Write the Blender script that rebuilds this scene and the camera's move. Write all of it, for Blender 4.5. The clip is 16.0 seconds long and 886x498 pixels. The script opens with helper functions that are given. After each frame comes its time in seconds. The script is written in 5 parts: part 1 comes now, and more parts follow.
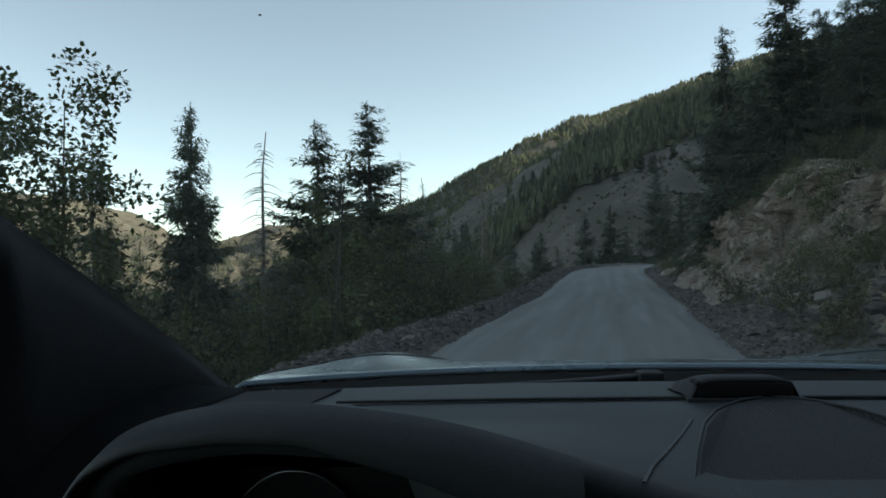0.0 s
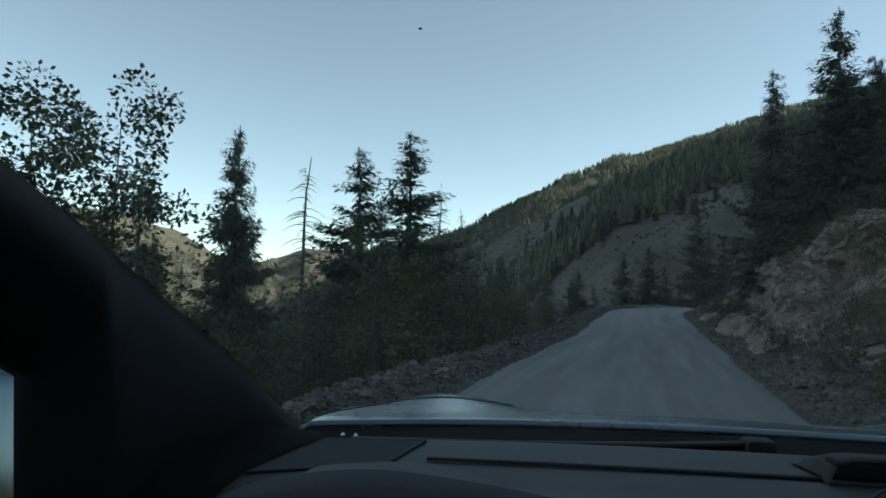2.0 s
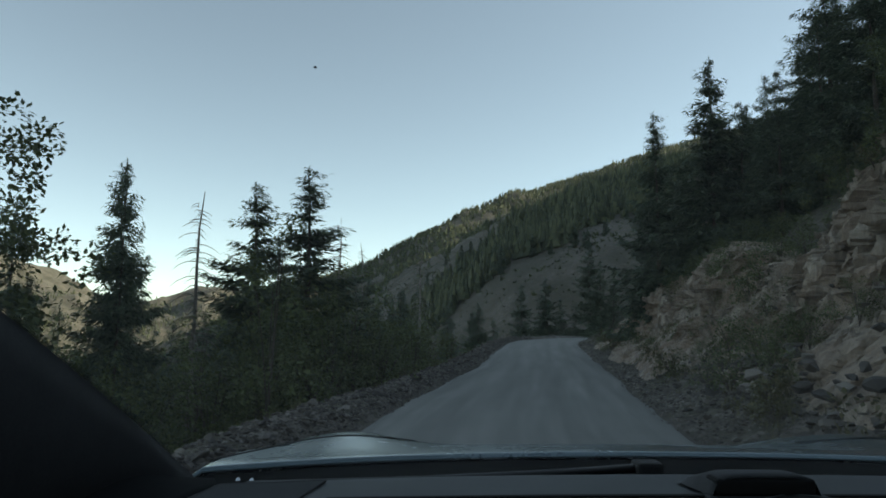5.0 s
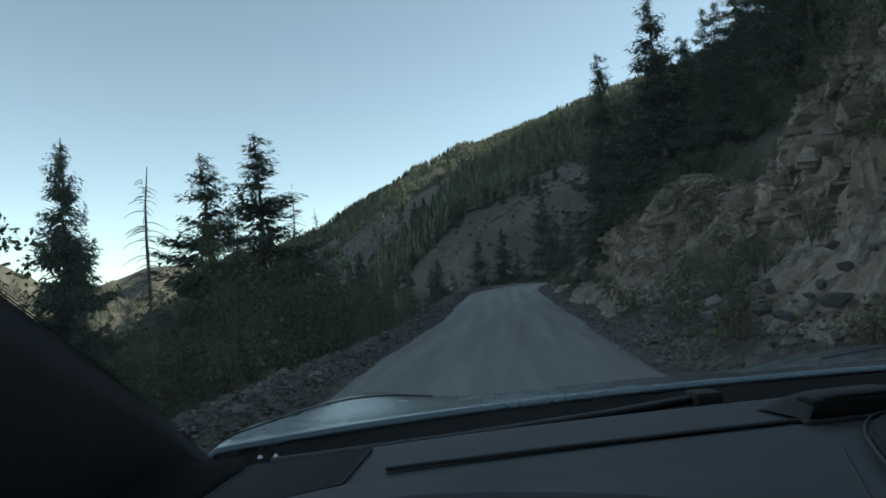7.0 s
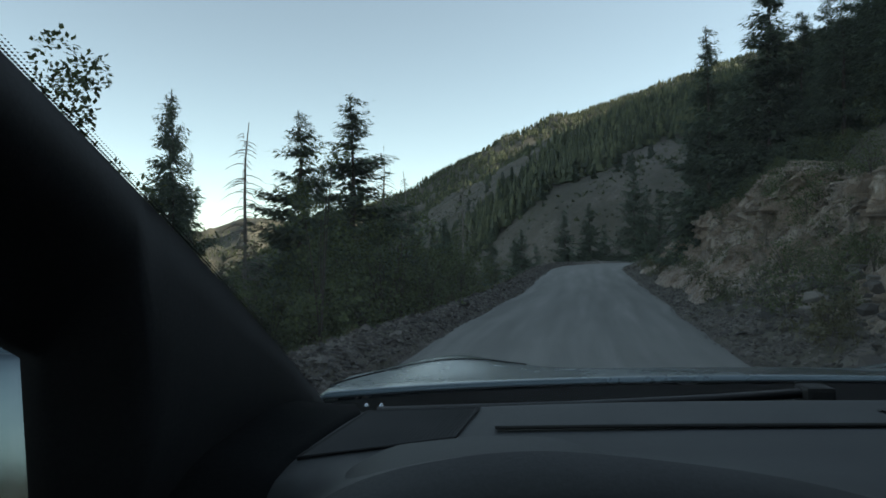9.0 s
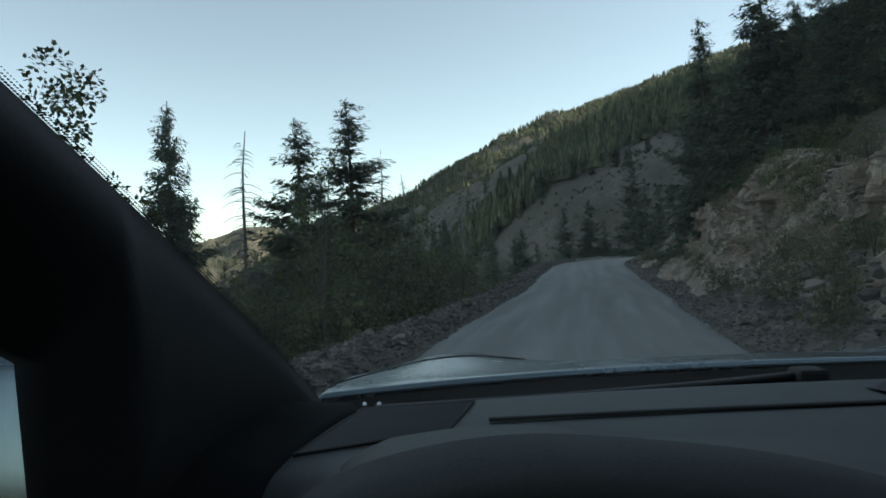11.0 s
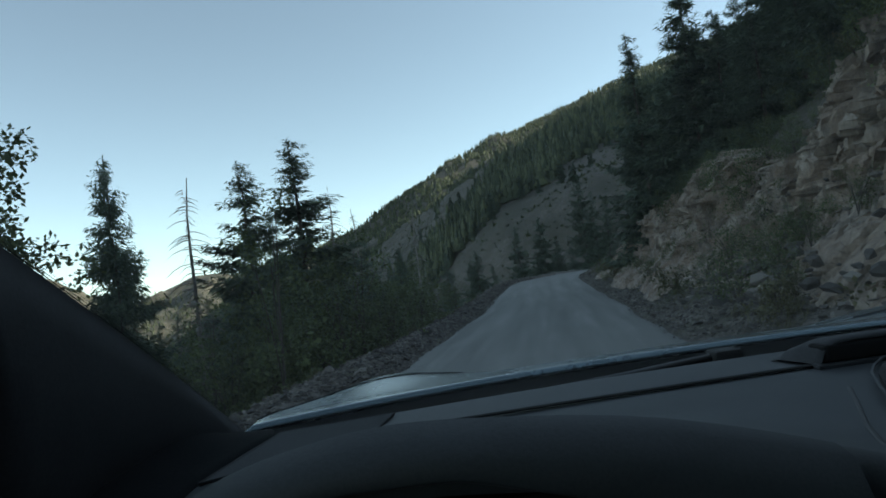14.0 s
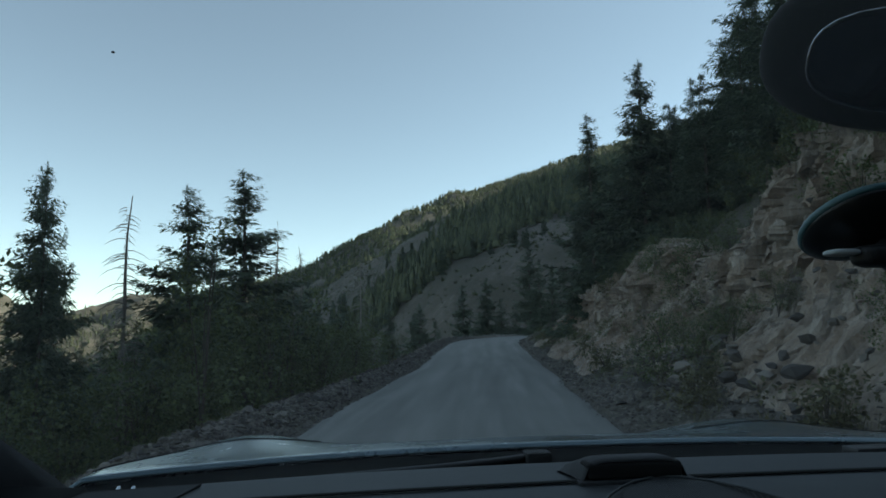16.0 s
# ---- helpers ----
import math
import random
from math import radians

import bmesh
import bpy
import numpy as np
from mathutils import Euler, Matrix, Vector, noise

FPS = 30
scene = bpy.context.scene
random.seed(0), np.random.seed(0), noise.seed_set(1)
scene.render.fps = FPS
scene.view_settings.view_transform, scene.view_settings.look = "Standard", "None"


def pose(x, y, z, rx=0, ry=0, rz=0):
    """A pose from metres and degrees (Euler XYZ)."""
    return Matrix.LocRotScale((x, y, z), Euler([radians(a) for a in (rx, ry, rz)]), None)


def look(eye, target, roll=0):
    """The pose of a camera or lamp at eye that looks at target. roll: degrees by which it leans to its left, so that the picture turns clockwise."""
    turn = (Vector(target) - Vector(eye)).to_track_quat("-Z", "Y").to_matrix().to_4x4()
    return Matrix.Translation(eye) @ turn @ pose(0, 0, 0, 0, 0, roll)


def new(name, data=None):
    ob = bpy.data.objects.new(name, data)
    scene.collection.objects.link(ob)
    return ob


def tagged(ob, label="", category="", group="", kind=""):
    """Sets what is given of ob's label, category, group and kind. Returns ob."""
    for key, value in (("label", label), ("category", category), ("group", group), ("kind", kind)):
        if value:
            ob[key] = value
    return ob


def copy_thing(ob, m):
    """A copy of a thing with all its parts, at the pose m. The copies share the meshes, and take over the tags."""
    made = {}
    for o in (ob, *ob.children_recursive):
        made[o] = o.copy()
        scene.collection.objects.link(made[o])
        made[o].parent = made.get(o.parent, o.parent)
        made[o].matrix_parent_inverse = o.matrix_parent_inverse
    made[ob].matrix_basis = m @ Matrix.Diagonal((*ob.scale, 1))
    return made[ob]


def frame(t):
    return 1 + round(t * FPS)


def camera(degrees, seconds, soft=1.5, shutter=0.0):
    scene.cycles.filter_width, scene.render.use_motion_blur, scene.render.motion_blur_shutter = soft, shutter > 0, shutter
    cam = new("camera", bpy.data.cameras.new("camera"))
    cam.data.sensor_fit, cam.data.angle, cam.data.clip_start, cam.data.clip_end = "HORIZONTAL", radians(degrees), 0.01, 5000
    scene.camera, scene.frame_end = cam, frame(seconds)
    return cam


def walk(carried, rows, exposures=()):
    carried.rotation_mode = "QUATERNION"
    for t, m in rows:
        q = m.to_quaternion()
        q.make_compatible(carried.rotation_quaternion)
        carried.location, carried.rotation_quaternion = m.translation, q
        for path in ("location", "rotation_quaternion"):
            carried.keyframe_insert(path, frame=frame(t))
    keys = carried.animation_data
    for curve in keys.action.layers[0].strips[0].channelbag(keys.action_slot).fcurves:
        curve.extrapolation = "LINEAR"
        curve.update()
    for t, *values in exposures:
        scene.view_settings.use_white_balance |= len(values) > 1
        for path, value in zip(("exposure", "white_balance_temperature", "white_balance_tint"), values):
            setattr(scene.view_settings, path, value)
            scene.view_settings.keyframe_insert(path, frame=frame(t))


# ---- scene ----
# A car stands on a gravel road cut into a steep wooded mountainside; the camera looks about from the driver's place.
cam = camera(66.3, 16.0, soft=1.7)
PATH = [
    (0, (-0.326, -0.873, 1.444), (-0.434, 1.124, 1.49), -0.9),
    (0.5, (-0.416, -0.803, 1.44), (-0.512, 1.193, 1.526), -1.6),
    (1, (-0.429, -0.763, 1.443), (-0.581, 1.228, 1.556), -2.0),
    (1.5, (-0.434, -0.783, 1.446), (-0.599, 1.205, 1.577), -0.5),
    (2, (-0.416, -0.808, 1.459), (-0.628, 1.176, 1.596), 2.1),
    (2.5, (-0.41, -0.827, 1.463), (-0.596, 1.156, 1.654), 2.7),
    (3, (-0.404, -0.827, 1.455), (-0.538, 1.155, 1.689), 2.7),
    (3.5, (-0.397, -0.827, 1.458), (-0.486, 1.154, 1.719), 2.8),
    (4, (-0.398, -0.825, 1.459), (-0.44, 1.154, 1.746), 2.5),
    (4.5, (-0.4, -0.829, 1.459), (-0.372, 1.152, 1.733), 2.2),
    (7, (-0.507, -0.69, 1.442), (-0.3, 1.296, 1.556), -4.6),
    (7.5, (-0.517, -0.693, 1.436), (-0.335, 1.297, 1.535), -3.4),
    (8, (-0.534, -0.706, 1.444), (-0.485, 1.292, 1.515), -0.8),
    (8.5, (-0.555, -0.7, 1.446), (-0.564, 1.299, 1.498), 0.5),
    (9, (-0.548, -0.705, 1.441), (-0.59, 1.294, 1.473), -0.1),
    (9.5, (-0.556, -0.706, 1.435), (-0.623, 1.293, 1.438), -1.0),
    (10, (-0.532, -0.717, 1.433), (-0.597, 1.282, 1.447), -1.3),
    (12.5, (-0.54, -0.703, 1.437), (-0.543, 1.296, 1.499), -4.3),
    (13, (-0.535, -0.7, 1.435), (-0.529, 1.298, 1.509), -5.6),
    (13.5, (-0.5, -0.707, 1.428), (-0.485, 1.291, 1.52), -8.6),
    (14, (-0.479, -0.718, 1.409), (-0.386, 1.277, 1.518), -7.7),
    (14.5, (-0.424, -0.723, 1.422), (-0.164, 1.256, 1.547), -4.6),
    (15, (-0.403, -0.768, 1.438), (-0.088, 1.201, 1.601), -2.9),
    (15.5, (-0.378, -0.791, 1.446), (-0.086, 1.177, 1.656), -1.3),
    (16, (-0.332, -0.818, 1.45), (-0.082, 1.151, 1.699), -1.0),
]
# the clip's own white balance drifts warmer and back
TINTS = [(0, 0.9, 8100, -3), (0.5, 0.82, 7900, -4), (1.2, 0.66, 7300, -7), (2.5, 0.66, 7250, -7), (3.5, 0.68, 8150, -4), (4.7, 0.72, 8150, -4), (7, 0.74, 7400, -7), (7.5, 0.72, 7400, -7),
         (8.5, 0.76, 7750, -4), (9, 0.86, 8100, -4), (10, 0.98, 8200, -4), (12.5, 0.86, 7550, -6), (13, 0.8, 7300, -7), (14.5, 0.8, 7300, -7), (16, 0.68, 7300, -7)]
walk(cam, [(t, look(eye, target, roll)) for t, eye, target, roll in PATH], TINTS)

# ---- world, sun and exposure ----
SUN_AZ, SUN_EL = radians(82), radians(27)      # from +y towards +x; above the horizon
world = bpy.data.worlds.new("sky")
scene.world = world
world.use_nodes = True
wn = world.node_tree.nodes
sky = wn.new("ShaderNodeTexSky")
sky.sky_type = "NISHITA"
sky.sun_disc = False
sky.sun_elevation, sky.sun_rotation = SUN_EL, SUN_AZ
sky.altitude, sky.air_density, sky.dust_density, sky.ozone_density = 2600, 0.9, 0.5, 1.0
wn["Background"].inputs["Strength"].default_value = 0.15
pale = wn.new("ShaderNodeHueSaturation")      # thin high haze pales the blue
pale.inputs["Saturation"].default_value = 0.8
world.node_tree.links.new(sky.outputs[0], pale.inputs["Color"])
world.node_tree.links.new(pale.outputs[0], wn["Background"].inputs["Color"])
sun = new("sun", bpy.data.lights.new("sun", "SUN"))
sun.data.energy, sun.data.angle, sun.data.color = 4.8, radians(0.6), (1.0, 0.93, 0.83)
SUN_DIR = Vector((math.sin(SUN_AZ) * math.cos(SUN_EL), math.cos(SUN_AZ) * math.cos(SUN_EL), math.sin(SUN_EL)))
sun.matrix_world = look(SUN_DIR * 400, (0, 0, 0))


# ---- noise on arrays ----
def _hash(i, j, k, seed):
    n = (i * 374761393 + j * 668265263 + k * 2147483647 + seed * 974711) & 0xFFFFFFFF
    n = ((n ^ (n >> 13)) * 1274126177) & 0xFFFFFFFF
    n = ((n ^ (n >> 16)) * 2246822519) & 0xFFFFFFFF
    return ((n ^ (n >> 15)) & 0xFFFFFF) / float(0xFFFFFF)


def vnoise(x, y, z=0.0, seed=0):
    """Value noise, -1 to 1."""
    x, y, z = np.broadcast_arrays(np.asarray(x, float), np.asarray(y, float), np.asarray(z, float))
    fi, fj, fk = np.floor(x), np.floor(y), np.floor(z)
    i, j, k = fi.astype(np.int64), fj.astype(np.int64), fk.astype(np.int64)
    u, v, w = x - fi, y - fj, z - fk
    u, v, w = u * u * (3 - 2 * u), v * v * (3 - 2 * v), w * w * (3 - 2 * w)
    out = 0
    for a in (0, 1):
        for b in (0, 1):
            for c in (0, 1):
                out = out + _hash(i + a, j + b, k + c, seed) * (u if a else 1 - u) * (v if b else 1 - v) * (w if c else 1 - w)
    return out * 2 - 1


def fbm(x, y, z=0.0, octaves=4, seed=0, gain=0.5):
    total, amp, f = 0, 1.0, 1.0
    for o in range(octaves):
        total = total + amp * vnoise(np.asarray(x) * f, np.asarray(y) * f, np.asarray(z) * f, seed + o)
        amp, f = amp * gain, f * 2.03
    return total


def facets(x, y, z, size, seed=0):
    """Broken rock: each cell of space has its own random plane. Value about -1 to 1."""
    p = np.stack(np.broadcast_arrays(np.asarray(x, float), np.asarray(y, float), np.asarray(z, float)), -1) / size
    base = np.floor(p).astype(np.int64)
    best = np.full(p.shape[:-1], 9.0)
    val = np.zeros(p.shape[:-1])
    for a in (-1, 0, 1):
        for b in (-1, 0, 1):
            for c in (-1, 0, 1):
                i, j, k = base[..., 0] + a, base[..., 1] + b, base[..., 2] + c
                q = np.stack([i + _hash(i, j, k, seed + 1), j + _hash(i, j, k, seed + 2), k + _hash(i, j, k, seed + 3)], -1)
                d = p - q
                dist = (d ** 2).sum(-1)
                n = np.stack([_hash(i, j, k, seed + s) - 0.5 for s in (4, 5, 6)], -1)
                v = (_hash(i, j, k, seed + 7) - 0.5) * 0.8 + (d * n).sum(-1) * 2.6
                near = dist < best
                best = np.where(near, dist, best)
                val = np.where(near, v, val)
    return val


def smooth(a, b, x):
    t = np.clip((np.asarray(x, float) - a) / (b - a), 0, 1)
    return t * t * (3 - 2 * t)


# ---- materials ----
def material(name, build):
    m = bpy.data.materials.new(name)
    m.use_nodes = True
    nt = m.node_tree
    b = nt.nodes["Principled BSDF"]

    def node(kind, **inputs):
        n = nt.nodes.new("ShaderNode" + kind)
        for key, value in inputs.items():
            if key == "data_type":
                n.data_type = value
                continue
            if key == "operation":
                n.operation = value
                continue
            if key == "feature":
                n.feature = value
                continue
            s = n.inputs[key.replace("_", " ")] if not key.startswith("i") or not key[1:].isdigit() else n.inputs[int(key[1:])]
            if isinstance(value, bpy.types.NodeSocket):
                nt.links.new(value, s)
            else:
                s.default_value = value
        return n

    def link(value, socket):
        if isinstance(value, bpy.types.NodeSocket):
            nt.links.new(value, b.inputs[socket])
        else:
            b.inputs[socket].default_value = value

    build(node, link, nt, b)
    return m


def ramp(node, fac, *stops):
    r = node("ValToRGB", Fac=fac)
    e = r.color_ramp.elements
    while len(e) < len(stops):
        e.new(0.5)
    for el, (pos, col) in zip(e, stops):
        el.position, el.color = pos, (*col, 1) if len(col) == 3 else col
    return r.outputs["Color"]


def coords(nt, what="Object"):
    return nt.nodes.new("ShaderNodeTexCoord").outputs[what]


def mottled(name, dark, mid, light, scale=3.0, fine=40.0, rough=0.9, bump=0.4, bump_size=0.02, metal=0.0, spread=0.25):
    """Two scales of noise between three tones, with relief from the finer one."""
    def build(node, link, nt, b):
        c = coords(nt)
        big = node("TexNoise", Vector=c, Scale=scale, Detail=6.0, Roughness=0.6).outputs[0]
        small = node("TexNoise", Vector=c, Scale=fine, Detail=5.0, Roughness=0.65).outputs[0]
        m = node("Mix", i0=0.45, i2=big, i3=small).outputs[0]
        link(ramp(node, m, (0.5 - spread / 1.6, dark), (0.5, mid), (0.5 + spread / 1.6, light)), "Base Color")
        link(rough, "Roughness")
        link(metal, "Metallic")
        bm = node("Bump", Strength=bump, Distance=bump_size, Height=small)
        link(bm.outputs[0], "Normal")
    return material(name, build)


def ground_build(node, link, nt, b):
    """Soil, scree and dry grass in patches; stones of two sizes."""
    c = coords(nt)
    patch = node("TexNoise", Vector=c, Scale=0.08, Detail=8.0, Roughness=0.62).outputs[0]
    patch2 = node("TexNoise", Vector=c, Scale=0.9, Detail=6.0, Roughness=0.7).outputs[0]
    fine = node("TexNoise", Vector=c, Scale=9.0, Detail=6.0, Roughness=0.7).outputs[0]
    stones = node("TexVoronoi", Vector=c, Scale=5.0).outputs["Color"]
    stone_d = node("TexVoronoi", Vector=c, Scale=5.0).outputs["Distance"]
    soil = ramp(node, fine, (0.3, (0.055, 0.046, 0.039)), (0.5, (0.105, 0.088, 0.074)), (0.72, (0.185, 0.16, 0.138)))
    bw = node("RGBToBW", Color=stones).outputs[0]
    scree = ramp(node, bw, (0.2, (0.075, 0.065, 0.059)), (0.5, (0.135, 0.117, 0.106)), (0.8, (0.225, 0.2, 0.18)))
    grass = ramp(node, fine, (0.3, (0.042, 0.041, 0.026)), (0.55, (0.095, 0.09, 0.058)), (0.75, (0.175, 0.158, 0.112)))
    f1 = ramp(node, patch, (0.42, (0, 0, 0)), (0.56, (1, 1, 1)))
    veg = node("TexNoise", Vector=c, Scale=0.03, Detail=9.0, Roughness=0.72).outputs[0]
    f3 = ramp(node, veg, (0.42, (0, 0, 0)), (0.58, (0.85, 0.85, 0.85)))
    f2 = ramp(node, patch2, (0.45, (0, 0, 0)), (0.6, (1, 1, 1)))
    col = node("Mix", data_type="RGBA", i0=f1, i6=soil, i7=scree).outputs[2]
    both = node("Math", operation="MULTIPLY", i0=f2, i1=0.75).outputs[0]
    col = node("Mix", data_type="RGBA", i0=both, i6=col, i7=grass).outputs[2]
    brush = ramp(node, fine, (0.35, (0.034, 0.034, 0.024)), (0.6, (0.068, 0.064, 0.045)), (0.8, (0.115, 0.105, 0.075)))
    col = node("Mix", data_type="RGBA", i0=f3, i6=col, i7=brush).outputs[2]
    link(col, "Base Color")
    link(0.95, "Roughness")
    b1 = node("Bump", Strength=0.6, Distance=0.12, Height=fine)
    b2 = node("Bump", Strength=0.5, Distance=0.08, Height=stone_d, Normal=b1.outputs[0])
    link(b2.outputs[0], "Normal")


def road_build(node, link, nt, b):
    """Packed grey gravel: dusty wheel tracks along the road (u across, v along in metres), loose stones."""
    uv = coords(nt, "UV")
    c = coords(nt)
    stretch = node("Mapping", Vector=uv, Scale=(1.1, 0.05, 1.0)).outputs[0]
    tracks = node("TexNoise", Vector=stretch, Scale=1.6, Detail=5.0, Roughness=0.6).outputs[0]
    blotch = node("TexNoise", Vector=c, Scale=0.5, Detail=6.0, Roughness=0.65).outputs[0]
    grain = node("TexNoise", Vector=c, Scale=45.0, Detail=4.0, Roughness=0.75).outputs[0]
    pebbles = node("TexVoronoi", Vector=c, Scale=26.0)
    m = node("Mix", i0=0.2, i2=tracks, i3=blotch).outputs[0]
    m2 = node("Mix", i0=0.3, i2=m, i3=grain).outputs[0]
    base = ramp(node, m2, (0.36, (0.145, 0.146, 0.138)), (0.5, (0.2, 0.202, 0.191)), (0.62, (0.268, 0.268, 0.253)))
    link(base, "Base Color")
    link(0.9, "Roughness")
    b1 = node("Bump", Strength=0.35, Distance=0.02, Height=grain)
    b2 = node("Bump", Strength=0.3, Distance=0.02, Height=pebbles.outputs["Distance"], Normal=b1.outputs[0])
    link(b2.outputs[0], "Normal")


def rock_build(node, link, nt, b):
    """Weathered grey-tan rock with rust stains, dark cracks and pale flakes."""
    c = coords(nt)
    tilt = node("Mapping", Vector=c, Rotation=(0.35, 0.5, 0.0), Scale=(1.5, 1.5, 0.42)).outputs[0]
    big = node("TexNoise", Vector=c, Scale=0.7, Detail=7.0, Roughness=0.65).outputs[0]
    bed = node("TexNoise", Vector=tilt, Scale=2.6, Detail=8.0, Roughness=0.72).outputs[0]
    fine = node("TexNoise", Vector=c, Scale=22.0, Detail=6.0, Roughness=0.7).outputs[0]
    warp = node("TexNoise", Vector=tilt, Scale=3.0, Detail=4.0).outputs[1]
    bent = node("Mix", data_type="RGBA", i0=0.3, i6=tilt, i7=warp).outputs[2]
    crack = node("TexVoronoi", Vector=bent, Scale=2.6, feature="DISTANCE_TO_EDGE").outputs["Distance"]
    blocks = node("RGBToBW", Color=node("TexVoronoi", Vector=bent, Scale=3.2).outputs["Color"]).outputs[0]
    chips = node("RGBToBW", Color=node("TexVoronoi", Vector=bent, Scale=9.0).outputs["Color"]).outputs[0]
    both = node("Mix", i0=0.45, i2=blocks, i3=chips).outputs[0]
    tone = node("Mix", i0=0.38, i2=bed, i3=both).outputs[0]
    grey = ramp(node, tone, (0.34, (0.115, 0.095, 0.08)), (0.49, (0.27, 0.222, 0.182)), (0.66, (0.46, 0.395, 0.33)))
    rust = ramp(node, fine, (0.3, (0.17, 0.122, 0.09)), (0.7, (0.38, 0.285, 0.215)))
    f = ramp(node, big, (0.42, (0, 0, 0)), (0.6, (0.85, 0.85, 0.85)))
    col = node("Mix", data_type="RGBA", i0=f, i6=grey, i7=rust).outputs[2]
    edge = ramp(node, crack, (0.0, (0, 0, 0)), (0.05, (1, 1, 1)))
    link(col, "Base Color")
    link(0.88, "Roughness")
    b0 = node("Bump", Strength=0.8, Distance=0.16, Height=both)
    b1 = node("Bump", Strength=0.6, Distance=0.12, Height=bed, Normal=b0.outputs[0])
    b2 = node("Bump", Strength=0.5, Distance=0.03, Height=fine, Normal=b1.outputs[0])
    b3 = node("Bump", Strength=0.25, Distance=0.05, Height=edge, Normal=b2.outputs[0])
    link(b3.outputs[0], "Normal")


GROUND = material("ground", ground_build)
ROAD = material("gravel road", road_build)
ROCK = material("rock", rock_build)


def stone_build(node, link, nt, b):
    """Broken grey and brown stones, each of its own tone."""
    c = coords(nt)
    own = node("Math", operation="ADD", i0=node("NewGeometry").outputs["Random Per Island"], i1=node("ObjectInfo").outputs["Random"]).outputs[0]
    own = node("Math", operation="FRACT", i0=own).outputs[0]
    grain = node("TexNoise", Vector=c, Scale=14.0, Detail=5.0, Roughness=0.7).outputs[0]
    m = node("Mix", i0=0.4, i2=own, i3=grain).outputs[0]
    link(ramp(node, m, (0.15, (0.042, 0.038, 0.036)), (0.55, (0.10, 0.088, 0.078)), (0.88, (0.26, 0.235, 0.21))), "Base Color")
    link(0.9, "Roughness")
    link(node("Bump", Strength=0.5, Distance=0.02, Height=grain).outputs[0], "Normal")


STONE = material("loose stone", stone_build)


def leaf_material(name, dark, mid, light):
    """Leaves or needles, each clump of its own tone, thin enough to pass some light."""
    def build(node, link, nt, b):
        isl = node("NewGeometry").outputs["Random Per Island"]
        big = node("TexNoise", Vector=coords(nt), Scale=0.8, Detail=3.0).outputs[0]
        m = node("Mix", i0=0.5, i2=isl, i3=big).outputs[0]
        col = ramp(node, m, (0.2, dark), (0.5, mid), (0.8, light))
        link(col, "Base Color")
        link(0.65, "Roughness")
        link(0.25, "Specular IOR Level")
        tr = node("BsdfTranslucent", Color=col)
        mix = node("MixShader", Fac=0.22)
        nt.links.new(b.outputs[0], mix.inputs[1])
        nt.links.new(tr.outputs[0], mix.inputs[2])
        nt.links.new(mix.outputs[0], nt.nodes["Material Output"].inputs["Surface"])
    return material(name, build)


NEEDLES = leaf_material("conifer needles", (0.05, 0.072, 0.054), (0.088, 0.12, 0.082), (0.135, 0.172, 0.108))
LEAVES = leaf_material("shrub leaves", (0.055, 0.072, 0.034), (0.1, 0.124, 0.056), (0.16, 0.186, 0.086))
SCRUB = leaf_material("dry scrub", (0.07, 0.07, 0.035), (0.12, 0.115, 0.065), (0.2, 0.18, 0.11))
FOREST = leaf_material("far conifers", (0.048, 0.06, 0.04), (0.088, 0.104, 0.06), (0.155, 0.165, 0.09))
BARK = mottled("bark", (0.035, 0.03, 0.026), (0.075, 0.062, 0.052), (0.13, 0.11, 0.092), 3.0, 25.0, 0.95, 0.8, 0.02)
DEADWOOD = mottled("dead grey wood", (0.1, 0.09, 0.08), (0.19, 0.17, 0.15), (0.29, 0.265, 0.24), 3.0, 25.0, 0.9, 0.6, 0.02)


def part(name, bm, mat, parent, label=""):
    """Links a bmesh, or a (verts, faces) pair, as one mesh object under a thing."""
    me = bpy.data.meshes.new(name)
    if isinstance(bm, tuple):
        me.from_pydata([tuple(v) for v in bm[0]], [], [tuple(int(i) for i in f) for f in bm[1]])
    else:
        bm.to_mesh(me)
        bm.free()
    me.materials.append(mat)
    ob = new(name, me)
    if parent is not None:
        ob.parent = parent
    if label:
        ob["label"] = label
    return ob


def shade_smooth(ob):
    ob.data.polygons.foreach_set("use_smooth", np.ones(len(ob.data.polygons), bool))
    return ob


def shade_flat(ob):
    ob.data.polygons.foreach_set("use_smooth", np.zeros(len(ob.data.polygons), bool))
    return ob


def grid_mesh(name, X, Y, Z, mat, parent=None, closed=False, label=""):
    """A sheet over arrays of the shape (rows, columns)."""
    r, c = X.shape
    v = np.stack([X, Y, Z], -1).reshape(-1, 3)
    i = np.arange(r * c).reshape(r, c)
    if closed:
        i = np.concatenate([i, i[:, :1]], 1)
    f = np.stack([i[:-1, :-1], i[:-1, 1:], i[1:, 1:], i[1:, :-1]], -1).reshape(-1, 4)
    me = bpy.data.meshes.new(name)
    me.vertices.add(len(v))
    me.vertices.foreach_set("co", v.ravel())
    me.loops.add(f.size)
    me.loops.foreach_set("vertex_index", f.ravel().astype(np.int32))
    me.polygons.add(len(f))
    me.polygons.foreach_set("loop_start", np.arange(0, f.size, 4, dtype=np.int32))
    me.update(calc_edges=True)
    me.validate()
    me.materials.append(mat)
    ob = new(name, me)
    if parent is not None:
        ob.parent = parent
    if label:
        ob["label"] = label
    return ob


